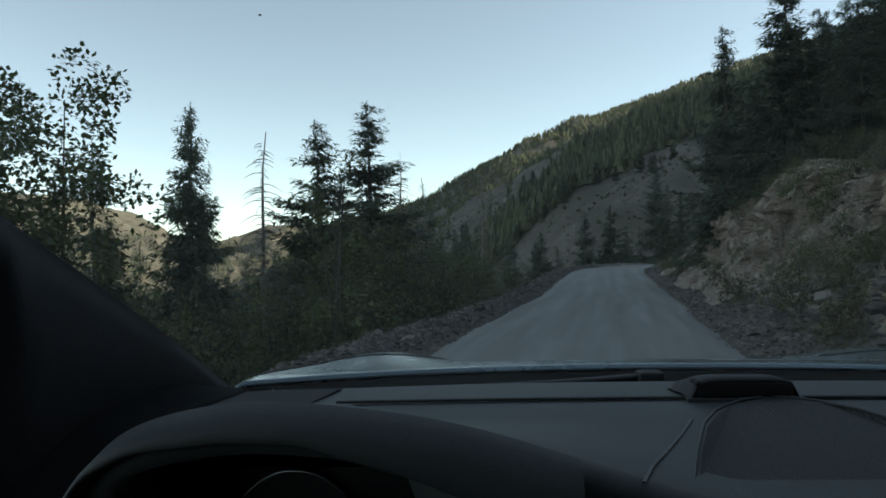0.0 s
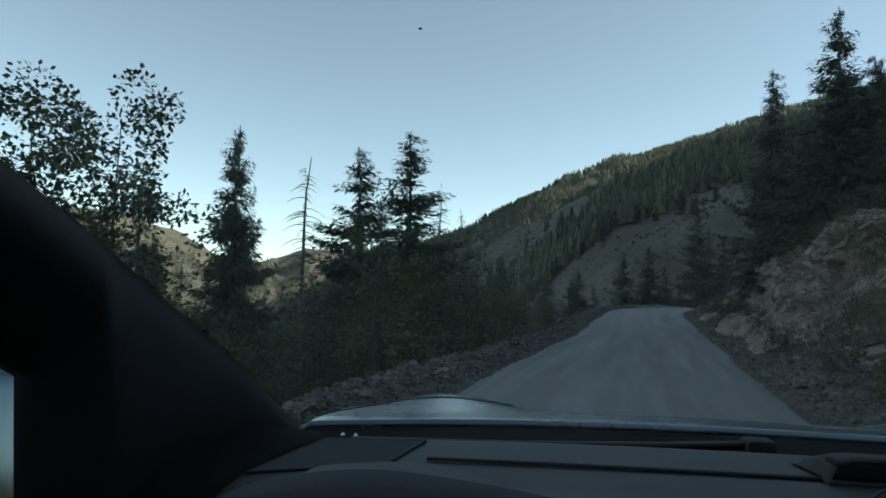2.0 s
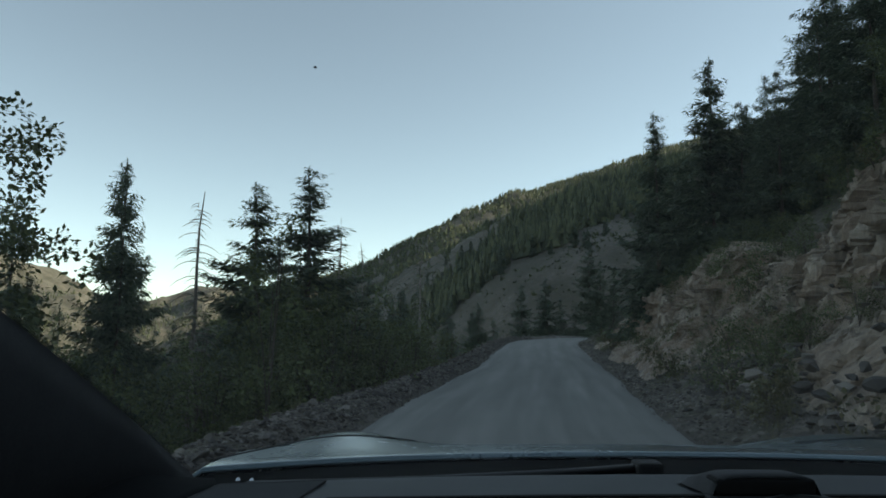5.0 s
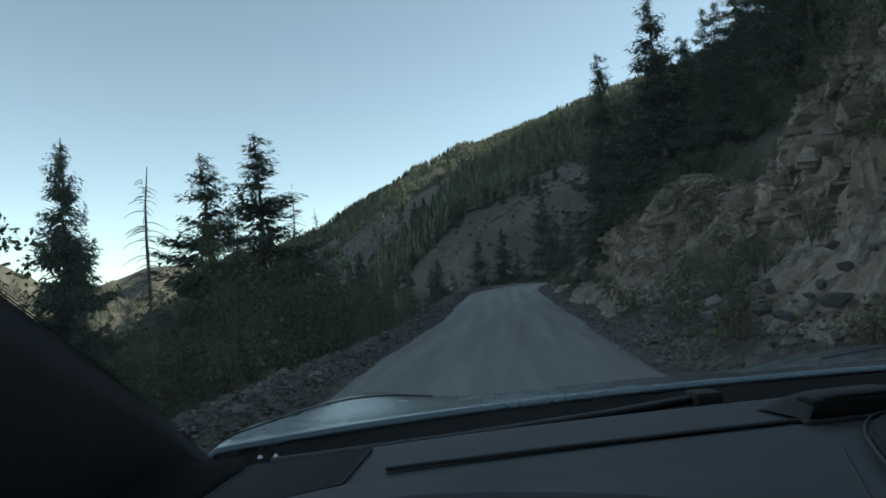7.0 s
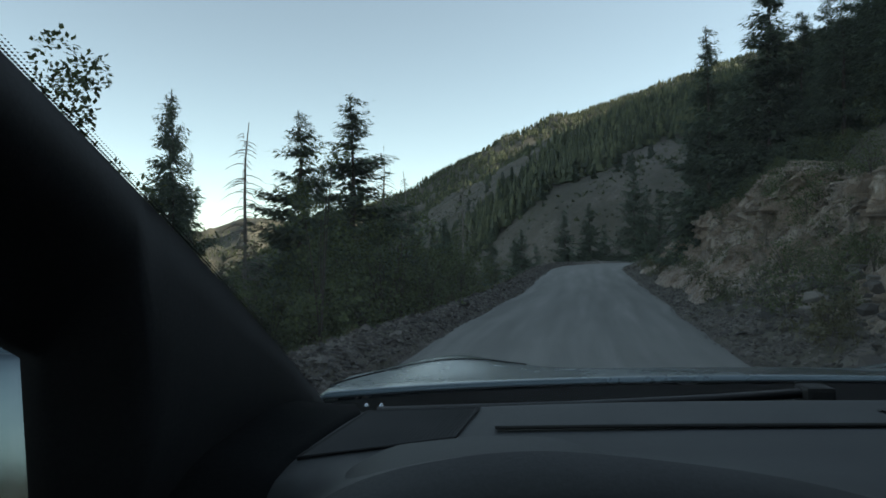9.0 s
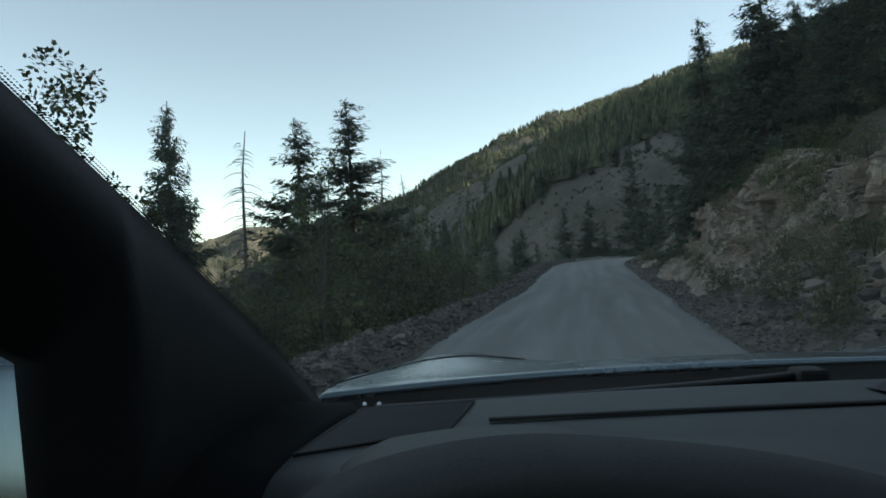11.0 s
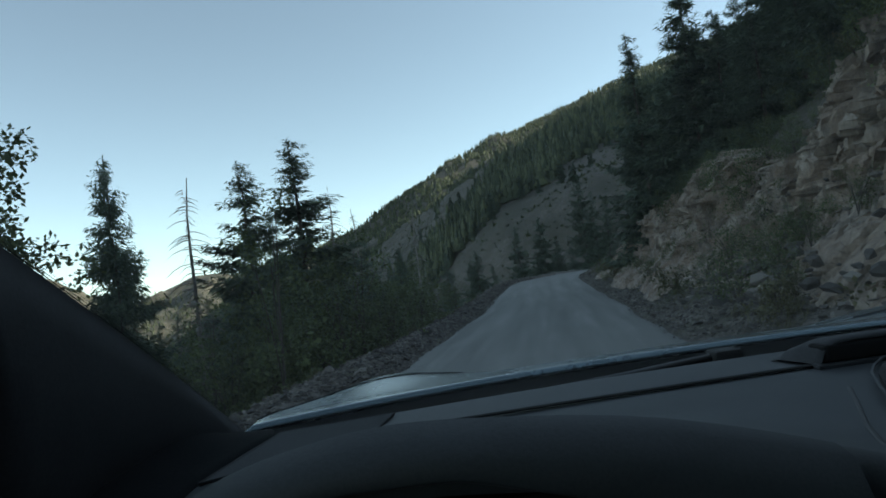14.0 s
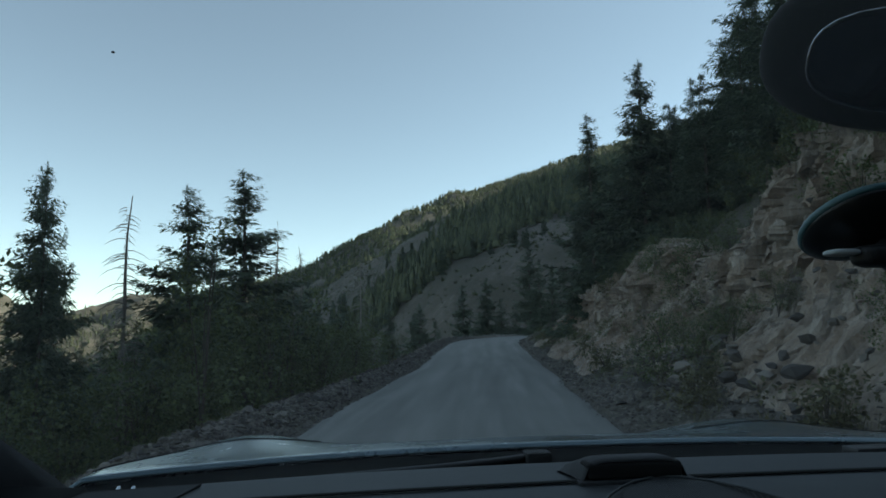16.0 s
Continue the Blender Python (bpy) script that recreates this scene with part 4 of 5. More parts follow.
def build_phone_mount():
    mount = new("suction_mount")
    tagged(mount, "black suction-cup holder stuck to the inside of the windscreen", "phone mount")
    mount.location = (0.113, -0.27, Z0 + 0.273)
    n = Vector((0.0, -0.5, -0.87)).normalized()
    rot = n.to_track_quat("Z", "Y").to_matrix().to_4x4()
    prof = [(0.0, 0.0), (0.046, 0.0), (0.05, 0.003), (0.049, 0.007), (0.040, 0.014), (0.026, 0.022), (0.012, 0.026), (0.0, 0.027)]
    def lathe(prof):
        A, R = np.meshgrid(np.linspace(0, 2 * math.pi, 41)[:-1], [p[0] for p in prof])
        H = np.array([[p[1]] * 40 for p in prof])
        return R * np.cos(A), R * np.sin(A), H
    cup = shade_smooth(grid_mesh("suction_cup", *lathe(prof), CUP, mount, closed=True, label="glossy black rubber cup"))
    cup.matrix_local = rot
    ring = shade_smooth(part("rim", tube([(0.049 * math.cos(a), 0.049 * math.sin(a), 0.001) for a in np.linspace(0, 2 * math.pi, 41)], 0.0035, 8), TEAL, cup, "blue-green rim"))
    tab = part("pull_tab", squircle_shell(-0.03, 0, 0, 0.014, 0.011, 0.003), TAB, mount, "clear plastic tab")
    tab.matrix_local = Matrix.Translation((-0.005, -0.02, -0.03))
    arm = shade_smooth(part("arm", tube([(0, -0.015, -0.025), (0.015, -0.03, -0.045), (0.035, -0.045, -0.08), (0.06, -0.055, -0.12)], 0.011, 10), PLASTIC, mount))
    part("knob", squircle_shell(-0.003, -0.02, -0.033, 0.02, 0.014, 0.01), PLASTIC, arm)
    part("cradle", squircle_shell(0.085, -0.065, -0.15, 0.04, 0.012, 0.05, 5), PLASTIC, mount)


build_phone_mount()


# ---- plants ----
def polar(az, dist):
    return dist * math.sin(radians(az)), dist * math.cos(radians(az))


def ground_at(x, y):
    return float(land(np.array([x]), np.array([y]))[0])


def sprays(base, direction, length, width, rng, slim=False):
    """Flat pointed sprays: for each base and direction one four-cornered blade. Returns verts, faces."""
    n = len(base)
    d = direction / np.linalg.norm(direction, axis=1, keepdims=True)
    side = np.cross(d, rng.normal(0, 0.35, (n, 3)) + np.array([0, 0, 1.0]))
    side /= np.linalg.norm(side, axis=1, keepdims=True) + 1e-9
    if slim:
        v = np.stack([base + side * width[:, None], base + d * length[:, None], base - side * width[:, None]], 1).reshape(-1, 3)
        return v, np.arange(n * 3).reshape(n, 3)
    mid = base + d * length[:, None] * 0.45
    v = np.stack([base, mid + side * width[:, None], base + d * length[:, None], mid - side * width[:, None]], 1).reshape(-1, 3)
    return v, np.arange(n * 4).reshape(n, 4)


def raw_mesh(name, v, f, mat):
    me = bpy.data.meshes.new(name)
    me.vertices.add(len(v))
    me.vertices.foreach_set("co", np.asarray(v, float).ravel())
    k = f.shape[1]
    me.loops.add(f.size)
    me.loops.foreach_set("vertex_index", f.ravel().astype(np.int32))
    me.polygons.add(len(f))
    me.polygons.foreach_set("loop_start", np.arange(0, f.size, k, dtype=np.int32))
    me.polygons.foreach_set("use_smooth", np.zeros(len(f), bool))
    me.update(calc_edges=True)
    me.materials.append(mat)
    return me


def crooked(height, lean, rng, n=9):
    t = np.linspace(0, 1, n)
    return [(lean * a * a * height + rng.normal(0, 0.012) * height * a * 0.4, rng.normal(0, 0.012) * height * a * 0.4, a * height) for a in t]


def conifer(name, seed, height=10.0, radius=2.4, fullness=1.0, bare=0.06, gaps=0.15, label="", step=0.26, pitch=0.115, big=1.0, dense=0.0):
    """A spruce or fir: tapered trunk, whorls of drooping boughs, each set with needle sprays."""
    rng = np.random.default_rng(seed)
    tree = new(name)
    spine = crooked(height, rng.normal(0, 0.01), rng)
    part("trunk", tube(spine, height * 0.014, 8, taper=0.04), BARK, tree)
    levels = int(height / step)
    B, D, L, W = [], [], [], []
    boughs = []
    for i in range(levels):
        t = bare + (1 - bare) * (i + rng.uniform(-0.9, 0.9)) / levels
        t = min(max(t, bare), 0.995)
        z = t * height
        reach = radius * (1 - t) ** 0.85 * (0.55 + 0.45 * min(1, (t - bare) / 0.12 + 0.3)) + 0.08
        for k in range(int(rng.integers(4, 7) + dense * reach)):
            if rng.random() < gaps:
                continue
            a = rng.uniform(0, 2 * math.pi)
            R = reach * rng.uniform(0.55, 1.22)
            z = min(t * height + rng.normal(0, step * 0.7), height * 0.985)
            out = np.array([math.cos(a), math.sin(a), 0])
            m = max(4, int(R / pitch))
            u = np.linspace(0.12, 1, m)
            droop = -0.34 * (1 - t) - 0.06
            P = out[None] * (R * u)[:, None] + np.stack([0 * u, 0 * u, z + R * (0.22 * t + droop * u + 0.30 * u ** 2.6)], 1)
            boughs.append((P[0] * 0.1 + np.array([0, 0, z * 0.9]) * 0, P))
            for s in (-1, 1, -1, 1, -1, 1, 0, 0):
                if rng.random() > fullness:
                    continue
                yaw = a + s * rng.uniform(0.5, 1.0, m) + rng.normal(0, 0.2, m)
                dd = np.stack([np.cos(yaw), np.sin(yaw), rng.normal(-0.4, 0.3, m) if s else rng.normal(-0.1, 0.25, m)], 1)
                B.append(P + rng.normal(0, 0.07, (m, 3)) - np.array([0, 0, 0.05]))
                D.append(dd)
                ln = (0.14 + 0.2 * (1 - np.abs(u - 0.45))) * rng.uniform(0.7, 1.25, m) * (0.6 + 0.5 * (1 - t)) * (0.55 + 0.45 * min(1, reach / 0.7)) * (radius / 2.0) ** 0.5 * big
                L.append(ln)
                W.append(ln * rng.uniform(0.09, 0.15, m) * (1 + 0.2 * dense))
    # the leader
    top = np.array([[0, 0, height * q] for q in np.linspace(0.93, 1.0, 8)]) + np.array([spine[-1][0], spine[-1][1], 0])
    for s in range(3):
        yaw = rng.uniform(0, 6.28, 8)
        B.append(top); D.append(np.stack([np.cos(yaw) * 0.6, np.sin(yaw) * 0.6, np.full(8, 0.8)], 1))
        L.append(np.full(8, 0.14)); W.append(np.full(8, 0.02))
    v, f = sprays(np.concatenate(B), np.concatenate(D), np.concatenate(L), np.concatenate(W), rng, slim=True)
    crown = new("crown", raw_mesh("crown", v, f, NEEDLES))
    crown.parent = tree
    return tagged(tree, label or "dark green conifer with drooping boughs", "conifer tree", "conifers beside the road")


def snag(name, seed, height=8.0, tufts=0, label=""):
    """A dead standing conifer: grey trunk with thin curved twigs, here and there a tuft left."""
    rng = np.random.default_rng(seed)
    tree = new(name)
    part("trunk", tube(crooked(height, 0.01, rng), height * 0.014, 8, taper=0.1), DEADWOOD, tree)
    V, F, n0 = [], [], 0
    B, D, L, W = [], [], [], []
    for i in range(int(height * 20)):
        t = rng.uniform(0.18, 0.97)
        a, R = rng.uniform(0, 6.28), (0.12 + 0.19 * height * (1 - t) ** 0.7 * rng.uniform(0.35, 1.1))
        pts = [(math.cos(a) * R * u, math.sin(a) * R * u, t * height + R * (0.12 * u - 0.5 * u * u)) for u in (0, 0.35, 0.7, 1)]
        v, f = tube(pts, 0.012 + 0.005 * (1 - t), 4, taper=0.35)
        V += [tuple(p) for p in v]
        F += [tuple(j + n0 for j in q) for q in f]
        n0 = len(V)
        if tufts and (0.42 < t < 0.68 or t < 0.3):
            for _ in range(tufts):
                u = rng.uniform(0.2, 1.1, 6)
                B.append(np.stack([math.cos(a) * R * u, math.sin(a) * R * u, t * height + R * (0.1 * u - 0.4 * u * u)], 1) + rng.normal(0, 0.09, (6, 3)))
                yaw = rng.uniform(0, 6.28, 6)
                D.append(np.stack([np.cos(yaw), np.sin(yaw), rng.normal(0, 0.4, 6)], 1))
                L.append(rng.uniform(0.14, 0.3, 6)); W.append(rng.uniform(0.02, 0.05, 6))
    part("twigs", (V, F), DEADWOOD, tree)
    if B:
        v, f = sprays(np.concatenate(B), np.concatenate(D), np.concatenate(L), np.concatenate(W), rng)
        c = new("crown", raw_mesh("crown", v, f, NEEDLES))
        c.parent = tree
    return tagged(tree, label or "bare grey dead conifer with thin curved twigs", "dead tree", "dead trees beside the road")


def shrub(name, seed, height=2.6, radius=1.4, leaves=2500, mat=None, size=0.06, label="", tall=False, clumps=26):
    """A leafy bush: several stems, leaves in many clumps with gaps between them."""
    rng = np.random.default_rng(seed)
    bush = new(name)
    V, F, n0 = [], [], 0
    tips = []
    for i in range(9 if not tall else 5):
        a, lean = rng.uniform(0, 6.28), rng.uniform(0.15, 0.75) if not tall else rng.uniform(0.05, 0.3)
        h = height * rng.uniform(0.6, 0.98)
        pts = [(math.cos(a) * radius * lean * u * u ** 0.5, math.sin(a) * radius * lean * u * u ** 0.5, h * u) for u in (0, 0.3, 0.6, 0.85, 1)]
        v, f = tube(pts, 0.008 + 0.003 * height, 5, taper=0.3)
        V += [tuple(p) for p in v]; F += [tuple(j + n0 for j in q) for q in f]; n0 = len(V)
        tips += [pts[2], pts[3], pts[4]]
    part("stems", (V, F), BARK, bush)
    tips = np.array(tips)
    k = clumps
    clump = tips[rng.integers(0, len(tips), k)] + rng.normal(0, 1, (k, 3)) * np.array([radius * 0.34, radius * 0.34, height * 0.16])
    clump[:, 2] = np.clip(clump[:, 2], height * 0.08, height)
    extra = rng.normal(0, 1, (10, 3)) * np.array([radius * 0.5, radius * 0.5, height * 0.1]) + np.array([0, 0, height * 0.28])
    clump = np.concatenate([clump, extra])
    who = rng.integers(0, len(clump), leaves)
    cs = rng.uniform(0.10, 0.30, len(clump)) * radius
    off = rng.normal(0, 1, (leaves, 3))
    off /= np.linalg.norm(off, axis=1, keepdims=True)
    P = clump[who] + off * (cs[who] * rng.uniform(0.4, 1.15, leaves))[:, None]
    P[:, 2] = np.maximum(P[:, 2], 0.02)
    D = off + rng.normal(0, 0.6, (leaves, 3)) + np.array([0, 0, -0.2])
    L = size * rng.uniform(0.7, 1.6, leaves)
    v, f = sprays(P, D, L, L * rng.uniform(0.28, 0.45, leaves), rng)
    c = new("crown", raw_mesh("crown", v, f, mat or LEAVES))
    c.parent = bush
    return tagged(bush, label or "green leafy shrub on the stony slope", "shrub", "shrubs along the road")


def stand(model, height, az, dist, top_el=None, tall=None, turn=None, spread=1.0, sink=0.15, first=[None]):
    """Stands a copy of a plant at a direction and distance; its height comes from how far it rises above the horizon, or is given."""
    x, y = polar(az, dist)
    z = ground_at(x, y) - sink
    h = tall if tall is not None else 1.45 + dist * math.tan(radians(top_el)) - z
    k = h / height
    m = Matrix.Translation((x, y, z)) @ Matrix.Rotation(turn if turn is not None else random.uniform(0, 6.28), 4, "Z") @ Matrix.Diagonal((k * spread, k * spread, k, 1))
    return copy_thing(model, m)


random.seed(7)
SPRUCE = [conifer("conifer", 101, 10, 2.9, gaps=0.08), conifer("conifer", 102, 10, 2.5, gaps=0.12), conifer("conifer", 103, 10, 3.3),
          conifer("conifer", 104, 10, 2.2, fullness=0.85, gaps=0.35, label="slender young conifer with sparse boughs"), conifer("conifer", 105, 10, 2.7, gaps=0.1, bare=0.02),
          conifer("conifer", 106, 10, 2.2, gaps=0.05, bare=0.03, dense=2.4, label="full dark green spruce below the road"), conifer("conifer", 107, 10, 2.7, gaps=0.06, bare=0.02, dense=2.0, label="full dark green spruce below the road")]
# models stand where a tree of their own size belongs
MODEL_SPOTS = [(33, 28), (36, 34), (39, 38), (-42, 26), (-50, 30), (-47, 24), (-45, 17)]
for model, (az, dist) in zip(SPRUCE, MODEL_SPOTS):
    x, y = polar(az, dist)
    model.matrix_basis = Matrix.Translation((x, y, ground_at(x, y) - 0.15))

# conifers below the road
for v, az, dist, el, spread in ((0, -25.6, 17, 12.5, 0.62), (6, -14.9, 22, 12.3, 1.25), (5, -10.2, 25, 13.9, 1.5), (5, -12.6, 31, 7.5, 1.0), (1, -18.2, 28, 1.6, 0.9), (6, -31.6, 18, 4, 0.9),
                                (0, -4.8, 33, 4.6, 1.0), (4, -1.9, 41, 3.6, 1.0), (1, 2.2, 47, 2.8, 1.0), (2, -21.6, 34, 0, 1.0), (0, -24.1, 26, 0.5, 1.0), (1, -16.1, 40, 1.6, 1.0),
                                (4, -8.1, 44, 4.2, 1.0), (3, -28.6, 30, 2, 1.0), (2, 4.9, 58, 2.6, 1.0), (0, -20.1, 45, 0.5, 1.0), (1, -25.1, 52, 0, 1.0), (4, -22.6, 60, -0.5, 1.0)):
    stand(SPRUCE[v], 10, az, dist, el, spread=spread)
# conifers on the bank above the road
for v, az, dist, el, spread in ((5, 19.8, 22, 18.2, 1.0), (6, 24.2, 20, 22.0, 1.0), (2, 26.4, 20, 18.5, 1.0), (0, 29.2, 17.5, 20.5, 1.0), (4, 32.4, 16.5, 24, 1.0), (2, 35.9, 15.5, 28, 1.0),
                                (1, 19, 36, 11.6, 0.9), (4, 15.2, 64, 6.2, 0.9), (0, 16.2, 60, 5.4, 0.9), (0, 28.4, 28, 20, 0.9), (1, 33.4, 25, 26, 0.9), (4, 24.9, 33, 16.5, 0.9),
                                (2, 22, 42, 14.2, 0.9), (1, 19.9, 55, 11.5, 0.9), (0, 37.9, 27, 30, 0.9), (4, 30.9, 36, 22.5, 0.9), (2, 40.4, 17, 30, 0.9), (0, 26.9, 46, 18, 0.8)):
    stand(SPRUCE[v], 10, az, dist * (1.5 if dist < 34 else 1.12), el, spread=spread)
# the stand beyond the bend
for v, az, dist, el in ((5, 8.7, 92, 4.2), (6, 10.7, 84, 4.7), (0, 11.9, 88, 2.9), (1, 13.2, 90, 2.4), (2, 4.6, 80, 1.9), (4, 6.3, 100, 1.2), (0, 14.4, 130, 7.6)):
    stand(SPRUCE[v], 10, az, dist, el)

def open_scree(az, el, wobble):
    """1 on the bare scree of the hill's lower flank, 0 in the woods above and beside it; by direction and height in degrees."""
    line = 0.6 + (az - 3) * 0.52 + 3.6 * wobble
    return smooth(line + 0.7, line - 0.7, el) * smooth(1.5, 6.0, az + 3.0 * wobble)


# smaller trees farther up the hill and down in the valley
DISTANT = [conifer("distant_conifer", 151, 10, 2.4, gaps=0.05, step=0.62, pitch=0.4, big=3.8, label="dark conifer on the slope across the gully"),
           conifer("distant_conifer", 152, 10, 1.9, gaps=0.1, step=0.62, pitch=0.4, big=3.6, label="dark conifer on the slope across the gully")]
for model in DISTANT:
    model["group"] = "conifers across the gully"
rng1 = random.Random(5)
for k, model in enumerate(DISTANT):
    x, y = polar(-6 * k, 110 + 20 * k)
    model.matrix_basis = Matrix.Translation((x, y, ground_at(x, y) - 0.2))
placed = 0
while placed < 290:
    az, dist = rng1.uniform(-30, 28), math.sqrt(rng1.uniform(80 ** 2, 380 ** 2))
    x, y = polar(az, dist)
    side, _ = lateral([x], [y])
    cover = float(fbm(np.array([x / 60]), np.array([y / 60]), 0, 3, 171)[0])
    z = ground_at(x, y)
    bare = float(open_scree(az, math.degrees(math.atan2(z - 1.4, dist)), cover)) * 1.3
    if side[0] > -8 or cover - bare + rng1.gauss(0, 0.4) < -0.2:
        continue
    m = Matrix.Translation((x, y, z - 0.2)) @ Matrix.Rotation(rng1.uniform(0, 6.28), 4, "Z") @ Matrix.Scale(rng1.uniform(0.35, 0.85), 4)
    copy_thing(DISTANT[rng1.randrange(2)], m)
    placed += 1

SNAGS = [snag("dead_conifer", 201, 8.0), snag("dead_conifer", 202, 8.0, tufts=4, label="half-dead conifer with a few dark green tufts"), snag("dead_conifer", 203, 8.0)]
for model, az, dist, el in ((SNAGS[0], -19.7, 20, 11.3), (SNAGS[1], -7.6, 28, 9.7), (SNAGS[2], -0.1, 55, 7.2)):
    x, y = polar(az, dist)
    z = ground_at(x, y) - 0.1
    k = (1.45 + dist * math.tan(radians(el)) - z) / 8.0
    model.matrix_basis = Matrix.Translation((x, y, z)) @ Matrix.Diagonal((k, k, k, 1))
stand(SNAGS[0], 8, -5.2, 40, 6.6)

SHRUBS = [shrub("shrub", 301), shrub("shrub", 302, 2.2, 1.6), shrub("shrub", 303, 3.4, 1.3, tall=True, label="tall loose green bush with upright stems")]
SCRUBS = [shrub("scrub_bush", 311, 0.55, 0.5, 900, SCRUB, 0.05, "low dry grey-green bush"), shrub("scrub_bush", 312, 0.8, 0.7, 1200, LEAVES, 0.04, "low green bush on the bank")]


def beside(along, side):
    """A place by its way along the road and its distance from the centre line (right positive)."""
    x, y = np.interp(along, ALONG, LINE[:, 0]), np.interp(along, ALONG, LINE[:, 1])
    x2, y2 = np.interp(along + 0.5, ALONG, LINE[:, 0]), np.interp(along + 0.5, ALONG, LINE[:, 1])
    tx, ty = (x2 - x) * 2, (y2 - y) * 2
    n = math.hypot(tx, ty)
    return x + ty / n * side, y - tx / n * side


def plant(model, along, side, scale, sx=1.0):
    x, y = beside(along, side)
    z = ground_at(x, y) - 0.06
    m = Matrix.Translation((x, y, z)) @ Matrix.Rotation(random.uniform(0, 6.28), 4, "Z") @ Matrix.Diagonal((scale * sx, scale * sx, scale, 1))
    return copy_thing(model, m)


for model, (along, side) in zip(SHRUBS + SCRUBS, ((15.0, -6.6), (18.5, -6.8), (13.0, -7.0), (9.5, 3.5), (12.2, 3.7))):
    x, y = beside(along, side)
    model.matrix_basis = Matrix.Translation((x, y, ground_at(x, y) - 0.06))
# loose-leaved broadleaf trees below the road, and conifers beside them
ASPEN = tagged(shrub("broadleaf_tree", 331, 9.0, 2.2, 9000, None, 0.105, tall=True, clumps=60), "tall loose-leaved green broadleaf tree below the road", "tree", "broadleaf trees below the road")
for az, dist, el, model in ((-35.5, 15, 15.5, ASPEN), (-40, 17, 14.0, None)):
    if model:
        x, y = polar(az, dist)
        z = ground_at(x, y) - 0.2
        k = (1.45 + dist * math.tan(radians(el)) - z) / 9.0
        model.matrix_basis = Matrix.Translation((x, y, z)) @ Matrix.Diagonal((k, k, k, 1))
    else:
        stand(ASPEN, 9, az, dist, el)
for v, az, dist, el in ((6, -25.5, 19, 13.2), (5, -32, 24, 9.5)):
    stand(SPRUCE[v], 10, az, dist, el, spread=0.8)
rng0 = random.Random(21)
for k in range(26):
    a = 8.5 + k * 1.2 + rng0.uniform(-0.5, 0.5)
    plant(SHRUBS[rng0.choice((0, 1, 0, 2))], a, -5.0 - rng0.uniform(0, 2.4), rng0.uniform(0.85, 1.4) * (1.0 if 12 < a < 30 else 0.7))
for k in range(14):
    plant(SHRUBS[rng0.choice((0, 1))], 4 + k * 2.2, -8.0 - rng0.uniform(0, 3.0), rng0.uniform(1.1, 1.7))
for k in range(46):
    a = 5 + k * 1.2 + rng0.uniform(-0.7, 0.7)
    plant(SHRUBS[rng0.choice((0, 1, 1, 2))], a, HALF + 4.2 + rng0.uniform(0, 5.5), rng0.uniform(0.4, 0.85))
for k in range(15):
    plant(SCRUBS[rng0.choice((0, 0, 1))], 3.5 + k * 3.0 + rng0.uniform(-1.2, 1.2), HALF + 0.7 + rng0.uniform(0, 1.2), rng0.uniform(0.5, 1.2))
for k in range(26):
    plant(SCRUBS[rng0.choice((0, 0, 1))], 2.5 + k * 1.4 + rng0.uniform(-0.6, 0.6), -HALF - 1.5 - rng0.uniform(0, 1.8), rng0.uniform(0.45, 1.0))


def rock_spot(along, v):
    """A place on the rock cutting, by the way along the road and the share of its height."""
    top = float(bank_height(np.array(along))) + 0.5
    x, y = beside(along, HALF + 0.75 + 0.85 * float(smooth(0, 0.3, v)) + 2.5 * v)
    return x, y, float(grade(along)) + 0.15 + v * (top - 0.15)


for k in range(34):
    x, y, z = rock_spot(2.5 + k * 1.15 + rng0.uniform(-0.5, 0.5), rng0.uniform(0.1, 0.95))
    m = Matrix.Translation((x, y, z - 0.25)) @ Matrix.Rotation(rng0.uniform(0, 6.28), 4, "Z") @ Matrix.Scale(rng0.uniform(0.5, 1.3), 4)
    copy_thing(SCRUBS[rng0.choice((0, 1, 1))], m)
# leafy brush hanging over the cutting's upper half and rooted along its foot
for k in range(52):
    high = rng0.random() < 0.62
    x, y, z = rock_spot(6.0 + k * 0.72 + rng0.uniform(-0.5, 0.5), rng0.uniform(0.62, 1.0) if high else rng0.uniform(0.02, 0.3))
    m = Matrix.Translation((x, y, z - 0.3)) @ Matrix.Rotation(rng0.uniform(0, 6.28), 4, "Z") @ Matrix.Scale(rng0.uniform(0.35, 0.62) if high else rng0.uniform(0.2, 0.4), 4)
    copy_thing(SHRUBS[rng0.choice((0, 1, 1))], m)


